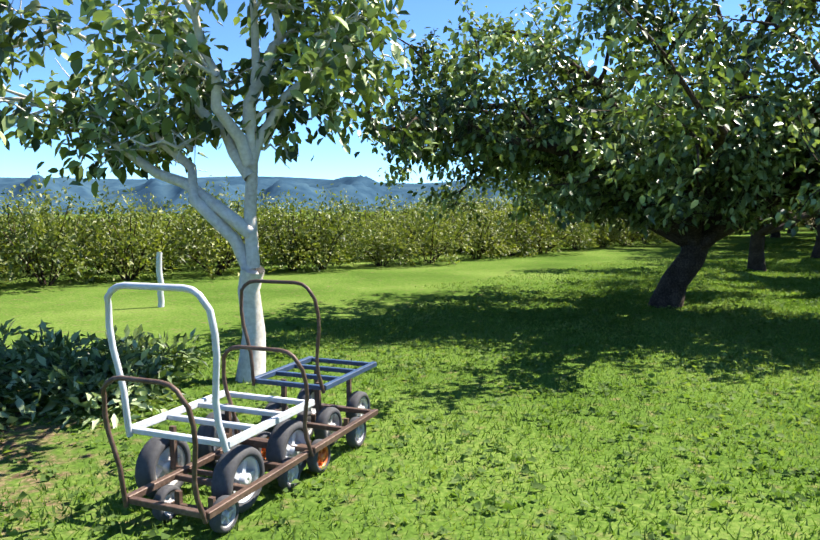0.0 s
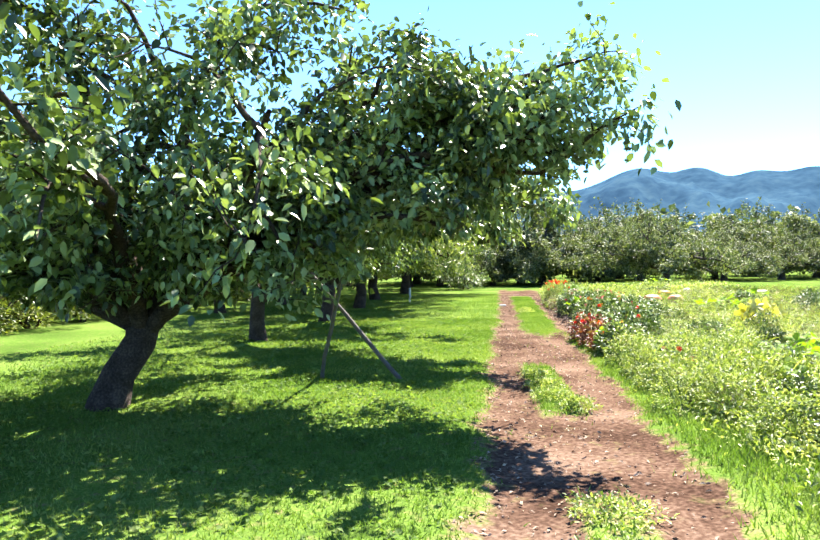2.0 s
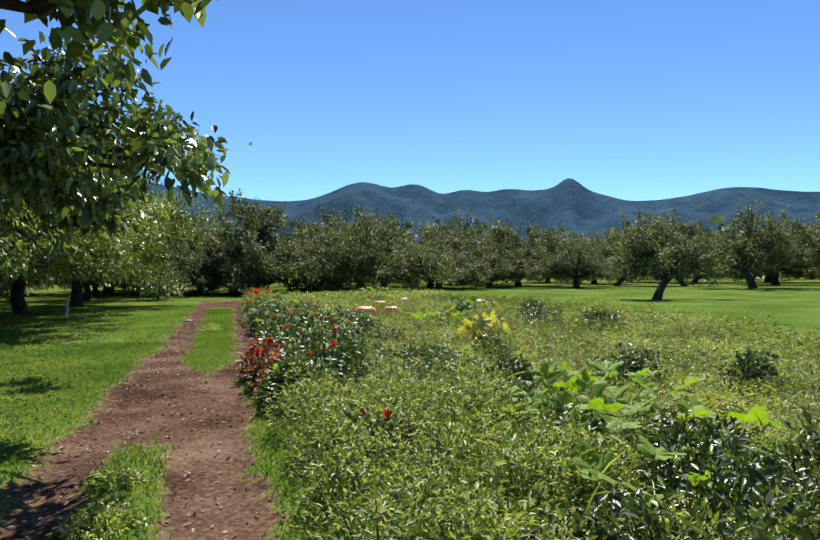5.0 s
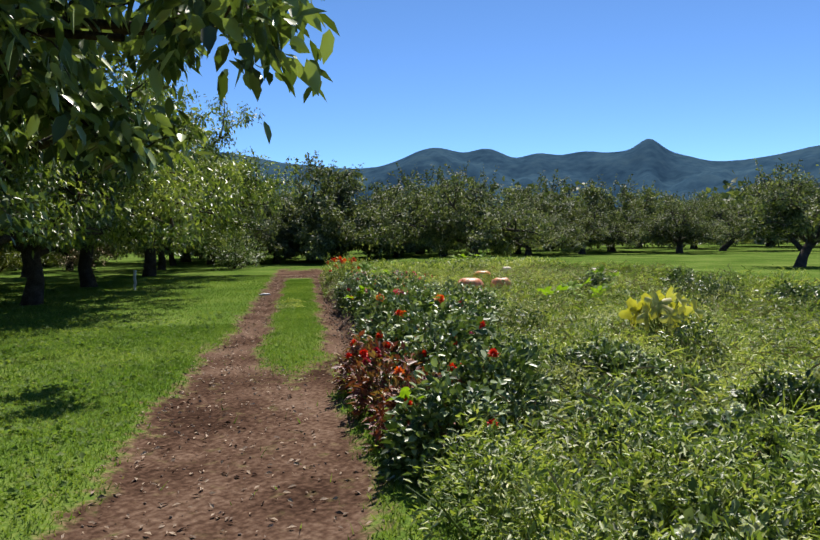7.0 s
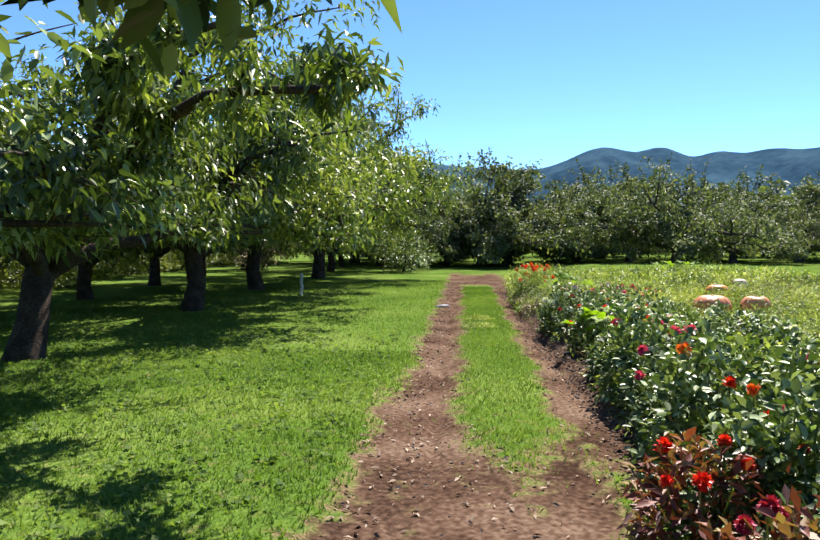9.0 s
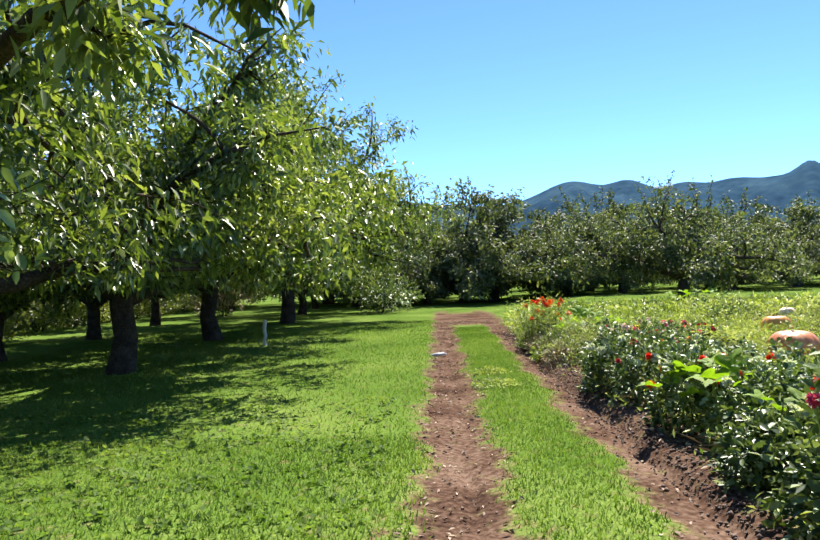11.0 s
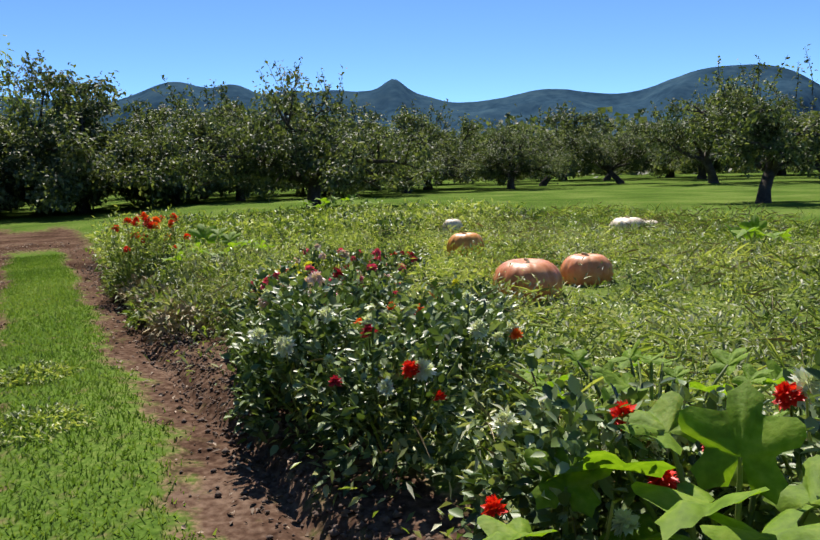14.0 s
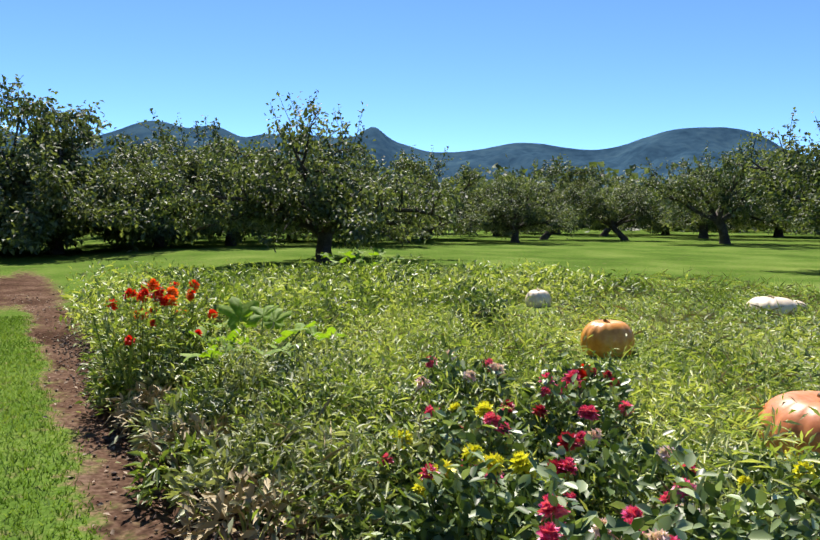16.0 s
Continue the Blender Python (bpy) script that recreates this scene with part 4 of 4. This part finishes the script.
        dahlia("green dahlia behind withered ones", s + 0.12, d + 0.12, r, h, cl(rng, names, 1), seed, 380, M_DAHLIA_LEAF, 0.11)
    else:
        dahlia(lab, s, d - 0.12, r * 1.05, h * 1.1, cl(rng, names, n), seed, 560, mat, 0.12, size=1.25)
dahlia("low dahlia with big red blooms beside the track", 13.0, 2.8, 0.35, 0.4, ["red", "red", "crimson"], 333, 360, M_DAHLIA_LEAF, 0.1, size=1.5)
# low plants with whitish leaves
for i in range(28):
    s, d = 13.4 + 0.235 * i + rng.uniform(-0.2, 0.2), 3.9 + rng.uniform(-0.6, 1.0)
    seed += 1
    dahlia("low spreading dahlia with glossy leaves and pale blossoms", s, d, 0.42, 0.32, cl(rng, ["white"], int(rng.integers(1, 5))) + (["red"] if i in (3, 9) else []), seed, 430, M_DAHLIA_LEAF, 0.1)
# the white and red bush that the track passes close to
for s, d, r, h, names, n in [(21.9, 3.2, 0.42, 0.55, ["white"], 4), (22.4, 3.7, 0.45, 0.6, ["red", "pale pink", "white"], 6), (22.9, 3.1, 0.42, 0.6, ["red", "white"], 5), (23.4, 3.6, 0.45, 0.62, ["red", "pale pink"], 6), (23.2, 4.3, 0.42, 0.55, ["white", "pale pink"], 5),
                             (23.9, 2.8, 0.32, 0.62, ["red"], 5), (23.9, 3.3, 0.35, 0.5, ["red"], 2), (22.6, 4.5, 0.45, 0.5, ["white"], 4), (22.2, 2.8, 0.35, 0.42, ["white"], 3),
                             (25.2, 2.85, 0.4, 0.6, ["white", "crimson", "red"], 4), (25.9, 2.7, 0.42, 0.66, ["white", "pale pink", "red"], 4), (25.6, 3.4, 0.48, 0.56, ["white", "white", "orange"], 6), (26.4, 2.85, 0.42, 0.66, ["pale pink", "white"], 4),
                             (26.1, 3.5, 0.45, 0.52, ["white", "orange"], 4), (26.9, 2.95, 0.4, 0.6, ["pale pink", "magenta", "yellow"], 7), (26.6, 4.2, 0.45, 0.34, [], 0), (26.9, 3.5, 0.4, 0.52, ["pale pink", "magenta"], 6), (27.6, 3.8, 0.42, 0.46, ["magenta", "pale pink", "crimson"], 8),
                             (27.6, 3.1, 0.4, 0.5, ["yellow", "yellow", "magenta"], 9), (28.3, 3.5, 0.42, 0.46, ["yellow", "magenta"], 7), (28.4, 4.3, 0.42, 0.48, ["magenta", "magenta", "crimson"], 10), (29.2, 4.1, 0.42, 0.5, ["magenta", "pale pink"], 7),
                             (28.9, 4.9, 0.4, 0.42, ["crimson", "red"], 5), (27.3, 4.6, 0.45, 0.32, ["yellow"], 2), (26.4, 3.9, 0.45, 0.36, ["white"], 3)]:
    seed += 1
    names, n = (names + ["white", "white"], n + 3) if 21.5 < s < 26.2 and d > 2.6 else (names, n + 2 if names else 0)
    lab = "bushy dahlia with %s flowers in the garden bed" % " and ".join(sorted(set(names))[:2]) if names else "leafy green plant without flowers in the bed"
    dahlia(lab, s, d, r, h * 1.08, cl(rng, names, n), seed, 600, M_DAHLIA_LEAF, 0.1, size=1.15)
# withered leaves that hang over the track's edge
for i in range(12):
    s, d = 28.8 + 0.36 * i + rng.uniform(-0.15, 0.15), 2.5 + rng.uniform(-0.06, 0.2)
    seed += 1
    dahlia("withered drooping leaves at the flower bed's edge", s, d, 0.28, 0.26, [], seed, 110, (M_DRY, M_GREY_WEED, M_WEED)[i % 3], 0.17, leaf_w=0.28, kind="withered_plant")
# the far red clump and the greyish weeds before it
for s, d, n in [(31.9, 2.75, 7), (32.4, 3.05, 6), (31.5, 2.5, 3)]:
    seed += 1
    dahlia("tall plant with bright orange-red flowers at the bed's far end", s, d, 0.4, 0.9, cl(rng, ["orange", "red"], n + 3), seed, 420, M_WEED, 0.11, leaf_w=0.3, size=1.4)
for i in range(40):
    s, d = 28.6 + 5.2 * (i / 40) + rng.uniform(-0.3, 0.3), 2.75 + rng.uniform(-0.15, 1.1)
    seed += 1
    dahlia("withering grey-green weedy plant at the bed's edge", s, d, 0.34, float(rng.uniform(0.3, 0.58)), [], seed, 380, (M_GREY_WEED, M_DARK_WEED, M_WEED)[i % 3], 0.1, leaf_w=0.27, kind="weed_clump")
for i in range(44):
    s, d = 9.4 + 0.125 * i + rng.uniform(-0.2, 0.2), (2.65 if i > 12 else 3.0) + rng.uniform(-0.25, 1.5)
    seed += 1
    dahlia("leafy light green weed clump beside the track", s, d, 0.38, float(rng.uniform(0.36, 0.62)), [], seed, 420, M_WEED, 0.085, leaf_w=0.3, kind="weed_clump")
# all but the last: shaded mass, its shade painted by the darker leaf colour
for s, d, h in [(10.2, 4.9, 0.75), (9.4, 4.6, 0.7), (9.0, 5.4, 0.7), (11.0, 5.3, 0.6), (10.6, 4.3, 0.55), (8.4, 4.6, 0.6), (11.8, 4.8, 0.5), (9.2, 3.6, 0.5), (9.9, 3.9, 0.55), (8.6, 3.9, 0.55), (9.6, 4.2, 0.6), (10.6, 3.7, 0.42), (15.8, 5.2, 0.4)]:
    seed += 1
    dahlia("tall leafy garden weed with shade painted into its dark green leaves" if s < 15 else "small dark grey-green bush in the open weeds", s, d, 0.5 if s < 15 else 0.33, h, [], seed, 620, M_DARK_WEED, 0.12, leaf_w=0.4, kind="weed_clump")


# single taller plants scattered through the open weeds
rng = np.random.default_rng(61)
for i in range(56):
    s, d = rng.uniform(12, 38.5), 3.6 + 7.5 * rng.random() ** 1.5
    if weedy_of(s, d) < 0.9 or any(abs(s - sd(px, py)[0] + 0.9) < 1.6 and abs(d - sd(px, py)[1]) < 1.2 for px, py in ((22.85, 16.68), (23.45, 16.15), (25.4, 17.95), (28.4, 18.95), (28.6, 15.85))):
        continue
    seed += 1
    kind = i % 4
    dahlia(("low dark green weed in the open garden", "rank light green weed among the grass", "pale grey-green weed gone to seed", "broad-leaved glossy weed in the garden")[kind], s, d, float(rng.uniform(0.3, 0.55)), float(rng.uniform(0.28, 0.5)), [], seed, 330,
           (M_DARK_WEED, M_WEED, M_GREY_WEED, M_DAHLIA_LEAF)[kind], (0.11, 0.1, 0.1, 0.13)[kind], leaf_w=(0.35, 0.22, 0.2, 0.55)[kind], kind="weed_clump")


# a tall leafy stalk
def stalk_plant(x, y, h, seed):
    t = thing("tall_weed", "tall single-stemmed weed with long drooping leaves", "plant", x, y)
    rng = np.random.default_rng(seed)
    v, f = tube([(0, 0, -0.03), (0.02, 0, h * 0.5), (0, 0.03, h)], [0.012, 0.009, 0.004], 6)
    mesh_object("stem", v, f, M_WEED, t, True)
    z = np.linspace(0.25, h, 42)
    a = np.arange(42) * 2.4
    d = np.stack([np.cos(a), np.sin(a), np.full(42, 0.35)], 1)
    L = leaf_mesh(np.stack([0 * z, 0 * z, z], 1), d, 0.17, 0.28, rng, 0.5)
    mesh_object("foliage", *L, M_DAHLIA_LEAF, t)


stalk_plant(9.5, 4.45, 1.4, 4)


# ---- squash plants: lobed leaves on stalks ----
def squash_leaf(r, rng):
    n = 35
    a = np.linspace(-math.pi * 0.93, math.pi * 0.93, n)
    lobes = 0.5 + 0.5 * np.abs(np.cos(a * 2.5)) ** 1.3 + 0.06 * np.cos(a * 17)
    x, y = np.cos(a) * lobes * r + 0.25 * r, np.sin(a) * lobes * r
    rad = np.hypot(x, y)
    z = 0.55 * np.abs(y) - 0.3 * rad ** 2 / r + 0.09 * r * np.cos(a * 5) + rng.normal(0, 0.01 * r, n)
    mx, my = x * 0.55, y * 0.55
    mz = 0.35 * np.abs(my) + 0.07 * r * np.cos(a * 5 + 0.5)
    v = np.concatenate([[[0, 0, 0]], np.stack([mx, my, mz * 0.8], 1), np.stack([x, y, z], 1)])
    f = [(0, 1 + i, 2 + i) for i in range(n - 1)] + [(1 + i, 1 + n + i, 2 + n + i, 2 + i) for i in range(n - 1)]
    return v, f


rng = np.random.default_rng(31)
leafdata = []
for j in range(3):
    ob = mesh_object("squash_leaf", *squash_leaf(0.2, rng), M_SQUASH_LEAF, smooth=True)
    leafdata.append(ob.data)
    bpy.data.objects.remove(ob)
withered = []
for j in range(2):
    ob = mesh_object("withered_leaf", *squash_leaf(0.16, rng), material("yellowed_leaf_%d" % j, [(0.28, 0.26, 0.04), (0.45, 0.42, 0.1), (0.5, 0.48, 0.2)], 0.6, 4, 0.01, through_light=0.3), smooth=True)
    withered.append(ob.data)
    bpy.data.objects.remove(ob)


def squash(label, s, d, n, spread, h, size, seed, data=leafdata, droop=0.0):
    x, y = at(s, d)
    rng = np.random.default_rng(seed)
    t = thing("squash_plant", label, "plant", x, y, None, 0, "squash plants in the garden")
    stems = []
    for i in range(n):
        a = i * 2.4 + rng.uniform(-0.3, 0.3)
        q = spread * math.sqrt((i + 0.5) / n)
        z = h * rng.uniform(0.7, 1.0) * (1 - 0.3 * q / max(spread, 0.01))
        px, py = math.cos(a) * q, math.sin(a) * q
        stems.append(tube([(px * 0.3, py * 0.3, -0.02), (px * 0.7, py * 0.7, z * 0.7), (px, py, z)], [0.011, 0.009, 0.007], 6))
        lf = new("leaf", data[i % len(data)])
        lf.parent = t
        lf.location = (px, py, z)
        lf.rotation_euler = (rng.normal(0, 0.35), rng.normal(0.1 + droop, 0.25) if droop else rng.normal(-0.35, 0.35), a)
        k = size * rng.uniform(0.75, 1.2)
        lf.scale = (k, k, k)
    tagged(mesh_object("stalk", *join(stems), M_WEED, t), kind="stuff")


BRIGHT = "squash plant with big bright lobed leaves among dahlias"
squash(BRIGHT, 23.7, 2.6, 3, 0.2, 0.56, 0.75, 1)
squash(BRIGHT, 23.45, 3.0, 7, 0.3, 0.75, 0.85, 2)
squash(BRIGHT, 22.35, 3.0, 4, 0.25, 0.68, 0.85, 3)
squash(BRIGHT, 22.0, 3.4, 4, 0.3, 0.65, 1.0, 4)
squash(BRIGHT, 24.4, 3.75, 26, 0.62, 0.52, 0.46, 5)
squash("squash plant with yellow-green leaves by the reddish clump", 15.9, 2.5, 6, 0.3, 0.48, 0.62, 6)
squash("squash plant with yellow-green leaves by the reddish clump", 18.3, 2.7, 4, 0.25, 0.7, 0.6, 17)
squash("sprawling squash plant with dull leaves in the weeds", 31.4, 3.5, 14, 0.7, 0.68, 0.85, 7)
squash("sprawling squash plant with big pale leaves in the open field", 23.9, 6.9, 10, 0.8, 0.3, 1.0, 8)
squash("bright sprawling squash plant in the middle of the weeds", 14.9, 6.0, 14, 1.0, 0.35, 1.0, 9)
squash("bright sprawling squash plant in the middle of the weeds", 13.0, 5.2, 12, 0.9, 0.4, 1.0, 10)
squash("bright sprawling squash plant in the middle of the weeds", 13.9, 4.3, 8, 0.5, 0.4, 1.0, 11)
squash("squash plant with pale tattered leaves in dark weeds", 11.4, 4.2, 8, 0.7, 0.42, 0.9, 12)
squash("squash leaves by the foot of the old apple tree", 39.5, 8.6, 12, 0.9, 0.6, 0.9, 13)
squash("small squash plant beside the tall grass", 27.5, 9.0, 6, 0.4, 0.35, 0.8, 14)
squash("wilted drooping squash plant with yellowed leaves", 20.0, 6.55, 14, 0.45, 0.6, 1.25, 15, withered, 0.9)
squash("wilted plant with yellow leaves at the bed's far end", 33.0, 2.9, 5, 0.3, 0.4, 0.8, 16, withered, 0.5)

# ---- weeds that fill the garden ----
rng = np.random.default_rng(41)


def weed_field(n_clumps, leaves_each, s0, s1, d0, d1, h, leaf, width, mat, name, label, near_bias=1.0):
    s = rng.uniform(s0, s1, n_clumps)
    d = d0 + (d1 - d0) * rng.uniform(0, 1, n_clumps) ** near_bias
    keep = rng.uniform(0, 1, n_clumps) < weedy_of(s, d) * (1 - 0.95 * soil_of(s, d))
    s, d = s[keep], d[keep]
    x, y = at(s, d)
    z = height(x, y)
    clear = np.ones(len(s), bool)
    for px, py in ((22.85, 16.68), (23.45, 16.15), (25.3, 17.95), (28.6, 15.85), (28.4, 18.95)):
        clear &= (np.hypot(x - px + 0.25, y - py) > 0.52)
    s, d, x, y, z = s[clear], d[clear], x[clear], y[clear], z[clear]
    n = len(s) * leaves_each
    hh = h * (0.35 + 0.75 * np.abs(np.sin(s * 0.9 + 1.3 * np.sin(d * 0.8))) + 0.7 * np.abs(np.sin(s * 2.3 + 2 * np.sin(d * 1.9))) ** 2) * (1 - 0.3 * step(d, 4, 6))
    P = np.repeat(np.stack([x, y, z], 1), leaves_each, 0) + np.stack([rng.normal(0, 0.14, n), rng.normal(0, 0.14, n), np.repeat(hh, leaves_each) * rng.uniform(0.02, 1, n)], 1)
    H = rng.normal(0, 0.8, (n, 3)) + [0, 0, 0.5]
    v, f = leaf_mesh(P, H, leaf, width, rng)
    tagged(mesh_object(name, v, f, mat), label, "weeds", kind="stuff")


weed_field(8200, 26, 3, 38, 2.3, 15, 0.17, 0.058, 0.36, M_WEED, "field_weeds", "matted light green weeds covering the garden", 1.3)
weed_field(2200, 18, 3, 37, 2.5, 12, 0.13, 0.045, 0.6, M_DAHLIA_LEAF, "clover_weeds", "darker leafy weeds between the beds", 1.2)
weed_field(1900, 16, 27, 34, 2.5, 6.5, 0.36, 0.08, 0.18, M_WEED, "feathery_weeds", "feathery grey-green weeds beside the flower bed", 0.9)
weed_field(2000, 18, 13, 35, 2.4, 9.0, 0.26, 0.075, 0.26, M_GREY_WEED, "grey_weeds", "pale grey-green weeds in the flower bed", 1.2)
weed_field(1900, 13, 8, 40, 3.2, 16, 0.26, 0.22, 0.035, M_WEED, "tall_grass", "long pale grass stalks in the weeds", 0.9)
weed_field(2600, 18, 33, 42, 2.5, 10.5, 0.42, 0.12, 0.3, M_WEED, "far_weeds", "tall rank weeds at the garden's far end", 1.0)
weed_field(1300, 8, 9, 38, 2.6, 13, 0.28, 0.2, 0.035, M_DRY, "dry_stalks", "dry straw-coloured stalks among the weeds", 1.0)


# ---- lawn grass, tufts and litter ----
def lawn(n, s0, s1, d0, d1, h, w, name, mat, power=1.0, flip=False, limit=0.35):
    s = rng.uniform(s0, s1, n)
    u = rng.uniform(0, 1, n) ** power
    d = d1 - (d1 - d0) * u if flip else d0 + (d1 - d0) * u
    fade = np.minimum(np.minimum(s - s0, s1 - s) / 1.8, np.minimum(d - d0, d1 - d) / 0.45) if d1 > 3 else np.ones(n)
    keep = (rng.uniform(0, 1, n) < fade) & (soil_of(s, d) + rng.normal(0, 0.2, n) < limit)
    s, d = s[keep], d[keep]
    x, y = at(s, d)
    n = len(s)
    z = height(x, y)
    base = np.stack([x, y, z - 0.005], 1)
    a = rng.uniform(0, 2 * np.pi, n)
    side = np.stack([np.cos(a), np.sin(a), 0 * a], 1) * (w * rng.uniform(0.6, 1.3, (n, 1)))
    lean = rng.normal(0, 0.5, (n, 3)) * [1, 1, 0] + [0, 0, 1]
    tip = base + lean * (h * rng.uniform(0.5, 1.3, (n, 1)))
    v = np.stack([base - side, base + side, tip], 1).reshape(-1, 3)
    f = np.arange(n * 3).reshape(n, 3)
    tagged(mesh_object(name, v, f, mat), "mown green grass of the orchard floor", "grass", kind="stuff")


lawn(230000, -3, 24, -7, 0.6, 0.042, 0.006, "grass", M_GRASS, 1.3, True)
lawn(80000, 10, 42, -9, 0.6, 0.045, 0.008, "grass", M_GRASS, 1.3, True)
lawn(80000, 10, 38, 0.8, 2.4, 0.04, 0.006, "grass", M_GRASS)
lawn(14000, 2, 20, 0.5, 2.2, 0.07, 0.006, "grass", M_GRASS, limit=0.5)
lawn(22000, 2, 10.6, 2.0, 3.4, 0.1, 0.006, "grass", M_GRASS)

n = 5200
s, d = rng.uniform(-6, 26, n), -7.5 + 7.6 * rng.uniform(0, 1, n)
x, y = at(s, d)
P = np.stack([x, y, height(x, y) + rng.uniform(0.005, 0.035, n)], 1)
P = np.repeat(P, 5, 0) + rng.normal(0, 0.035, (n * 5, 3)) * [1, 1, 0.2]
tagged(mesh_object("clover", *leaf_mesh(P, rng.normal(0, 1, P.shape) * [1, 1, 0.2] + [0, 0, 0.2], 0.05, 0.8, rng), M_GRASS), "broad-leaved clover in the lawn", "clover", kind="stuff")

n = 9000
s, d = rng.uniform(0, 42, n), rng.choice([0.35, 0.75, 1.3, 2.2], n, p=[0.35, 0.15, 0.25, 0.25]) + rng.normal(0, 0.28, n)
keep = soil_of(s, d) > 0.25
s, d = s[keep], d[keep]
x, y = at(s, d)
P = np.stack([x, y, height(x, y) + 0.012], 1)
tagged(mesh_object("leaf_litter", *leaf_mesh(P, rng.normal(0, 1, P.shape) * [1, 1, 0.15], 0.038, 0.42, rng, jitter=0.7), M_CHIP), "dry fallen leaves scattered on the track", "fallen leaves", kind="stuff")

n = 5200
s, d = rng.uniform(19, 36, n), 2.42 + rng.normal(0, 0.13, n)
x, y = at(s, d)
c = np.stack([x, y, height(x, y) + 0.008], 1)
r = rng.uniform(0.005, 0.026, (n, 1)) * rng.uniform(0.4, 1, (n, 1))
pieces = [(( c[:, None] + np.array([[1, 0, 0], [0, 1, 0], [-1, 0, 0], [0, -1, 0], [0, 0, 0.8], [0, 0, -0.8]]) * r[:, None] * rng.uniform(0.5, 1.4, (n, 6, 1))).reshape(-1, 3),
           (np.arange(n)[:, None, None] * 6 + np.array([[0, 1, 4], [1, 2, 4], [2, 3, 4], [3, 0, 4], [1, 0, 5], [2, 1, 5], [3, 2, 5], [0, 3, 5]])).reshape(-1, 3))]
for i in range(900):
    s, d = rng.uniform(4, 36), rng.uniform(0.3, 3.0)
    if soil_of(np.array(s), np.array(d)) < 0.5:
        continue
    x, y = at(s, d)
    r = rng.uniform(0.004, 0.014) * (1.9 if 2.1 < d < 2.9 and s > 20 else 1)
    c = np.array([x, y, float(height(x, y)) + r * 0.4])
    oct_v = np.array([[1, 0, 0], [0, 1, 0], [-1, 0, 0], [0, -1, 0], [0, 0, 0.8], [0, 0, -0.8]]) * r * rng.uniform(0.6, 1.3, (6, 1)) + c
    pieces.append((oct_v, np.array([[0, 1, 4], [1, 2, 4], [2, 3, 4], [3, 0, 4], [1, 0, 5], [2, 1, 5], [3, 2, 5], [0, 3, 5]])))
tagged(mesh_object("soil_clods", *join(pieces), M_SOIL_CLOD), "small clods of dark soil on the track", "soil", kind="stuff")

# green tufts in the middle of the track
for s, d, r, h in [(11.4, 1.05, 0.26, 0.13), (12.2, 1.0, 0.24, 0.1), (10.8, 1.3, 0.2, 0.14), (13.1, 0.95, 0.2, 0.08), (7.4, 1.15, 0.3, 0.1), (6.6, 1.1, 0.3, 0.1), (28.0, 1.35, 0.25, 0.08), (26.8, 1.3, 0.3, 0.08)]:
    seed += 1
    dahlia("low green weed tuft growing between the wheel ruts", s, d, r, h, [], seed, 260, M_WEED, 0.07, leaf_w=0.35, kind="weed_tuft")

v, f = tube([(21.02, 22.62, 0.03), (21.12, 22.5, 0.05), (21.28, 22.45, 0.05), (21.4, 22.5, 0.03)], [0.01, 0.03, 0.03, 0.01], 8)
strip = thing("bark_curl", "curled white bark strip lying in the wheel rut", "debris", 21.2, 22.5, 0.0)
mesh_object("curl", v - np.array([21.2, 22.5, 0]) + [0, 0, float(height(21.2, 22.5)) - 0.01], f, M_WHITE_PAINT, strip, True)
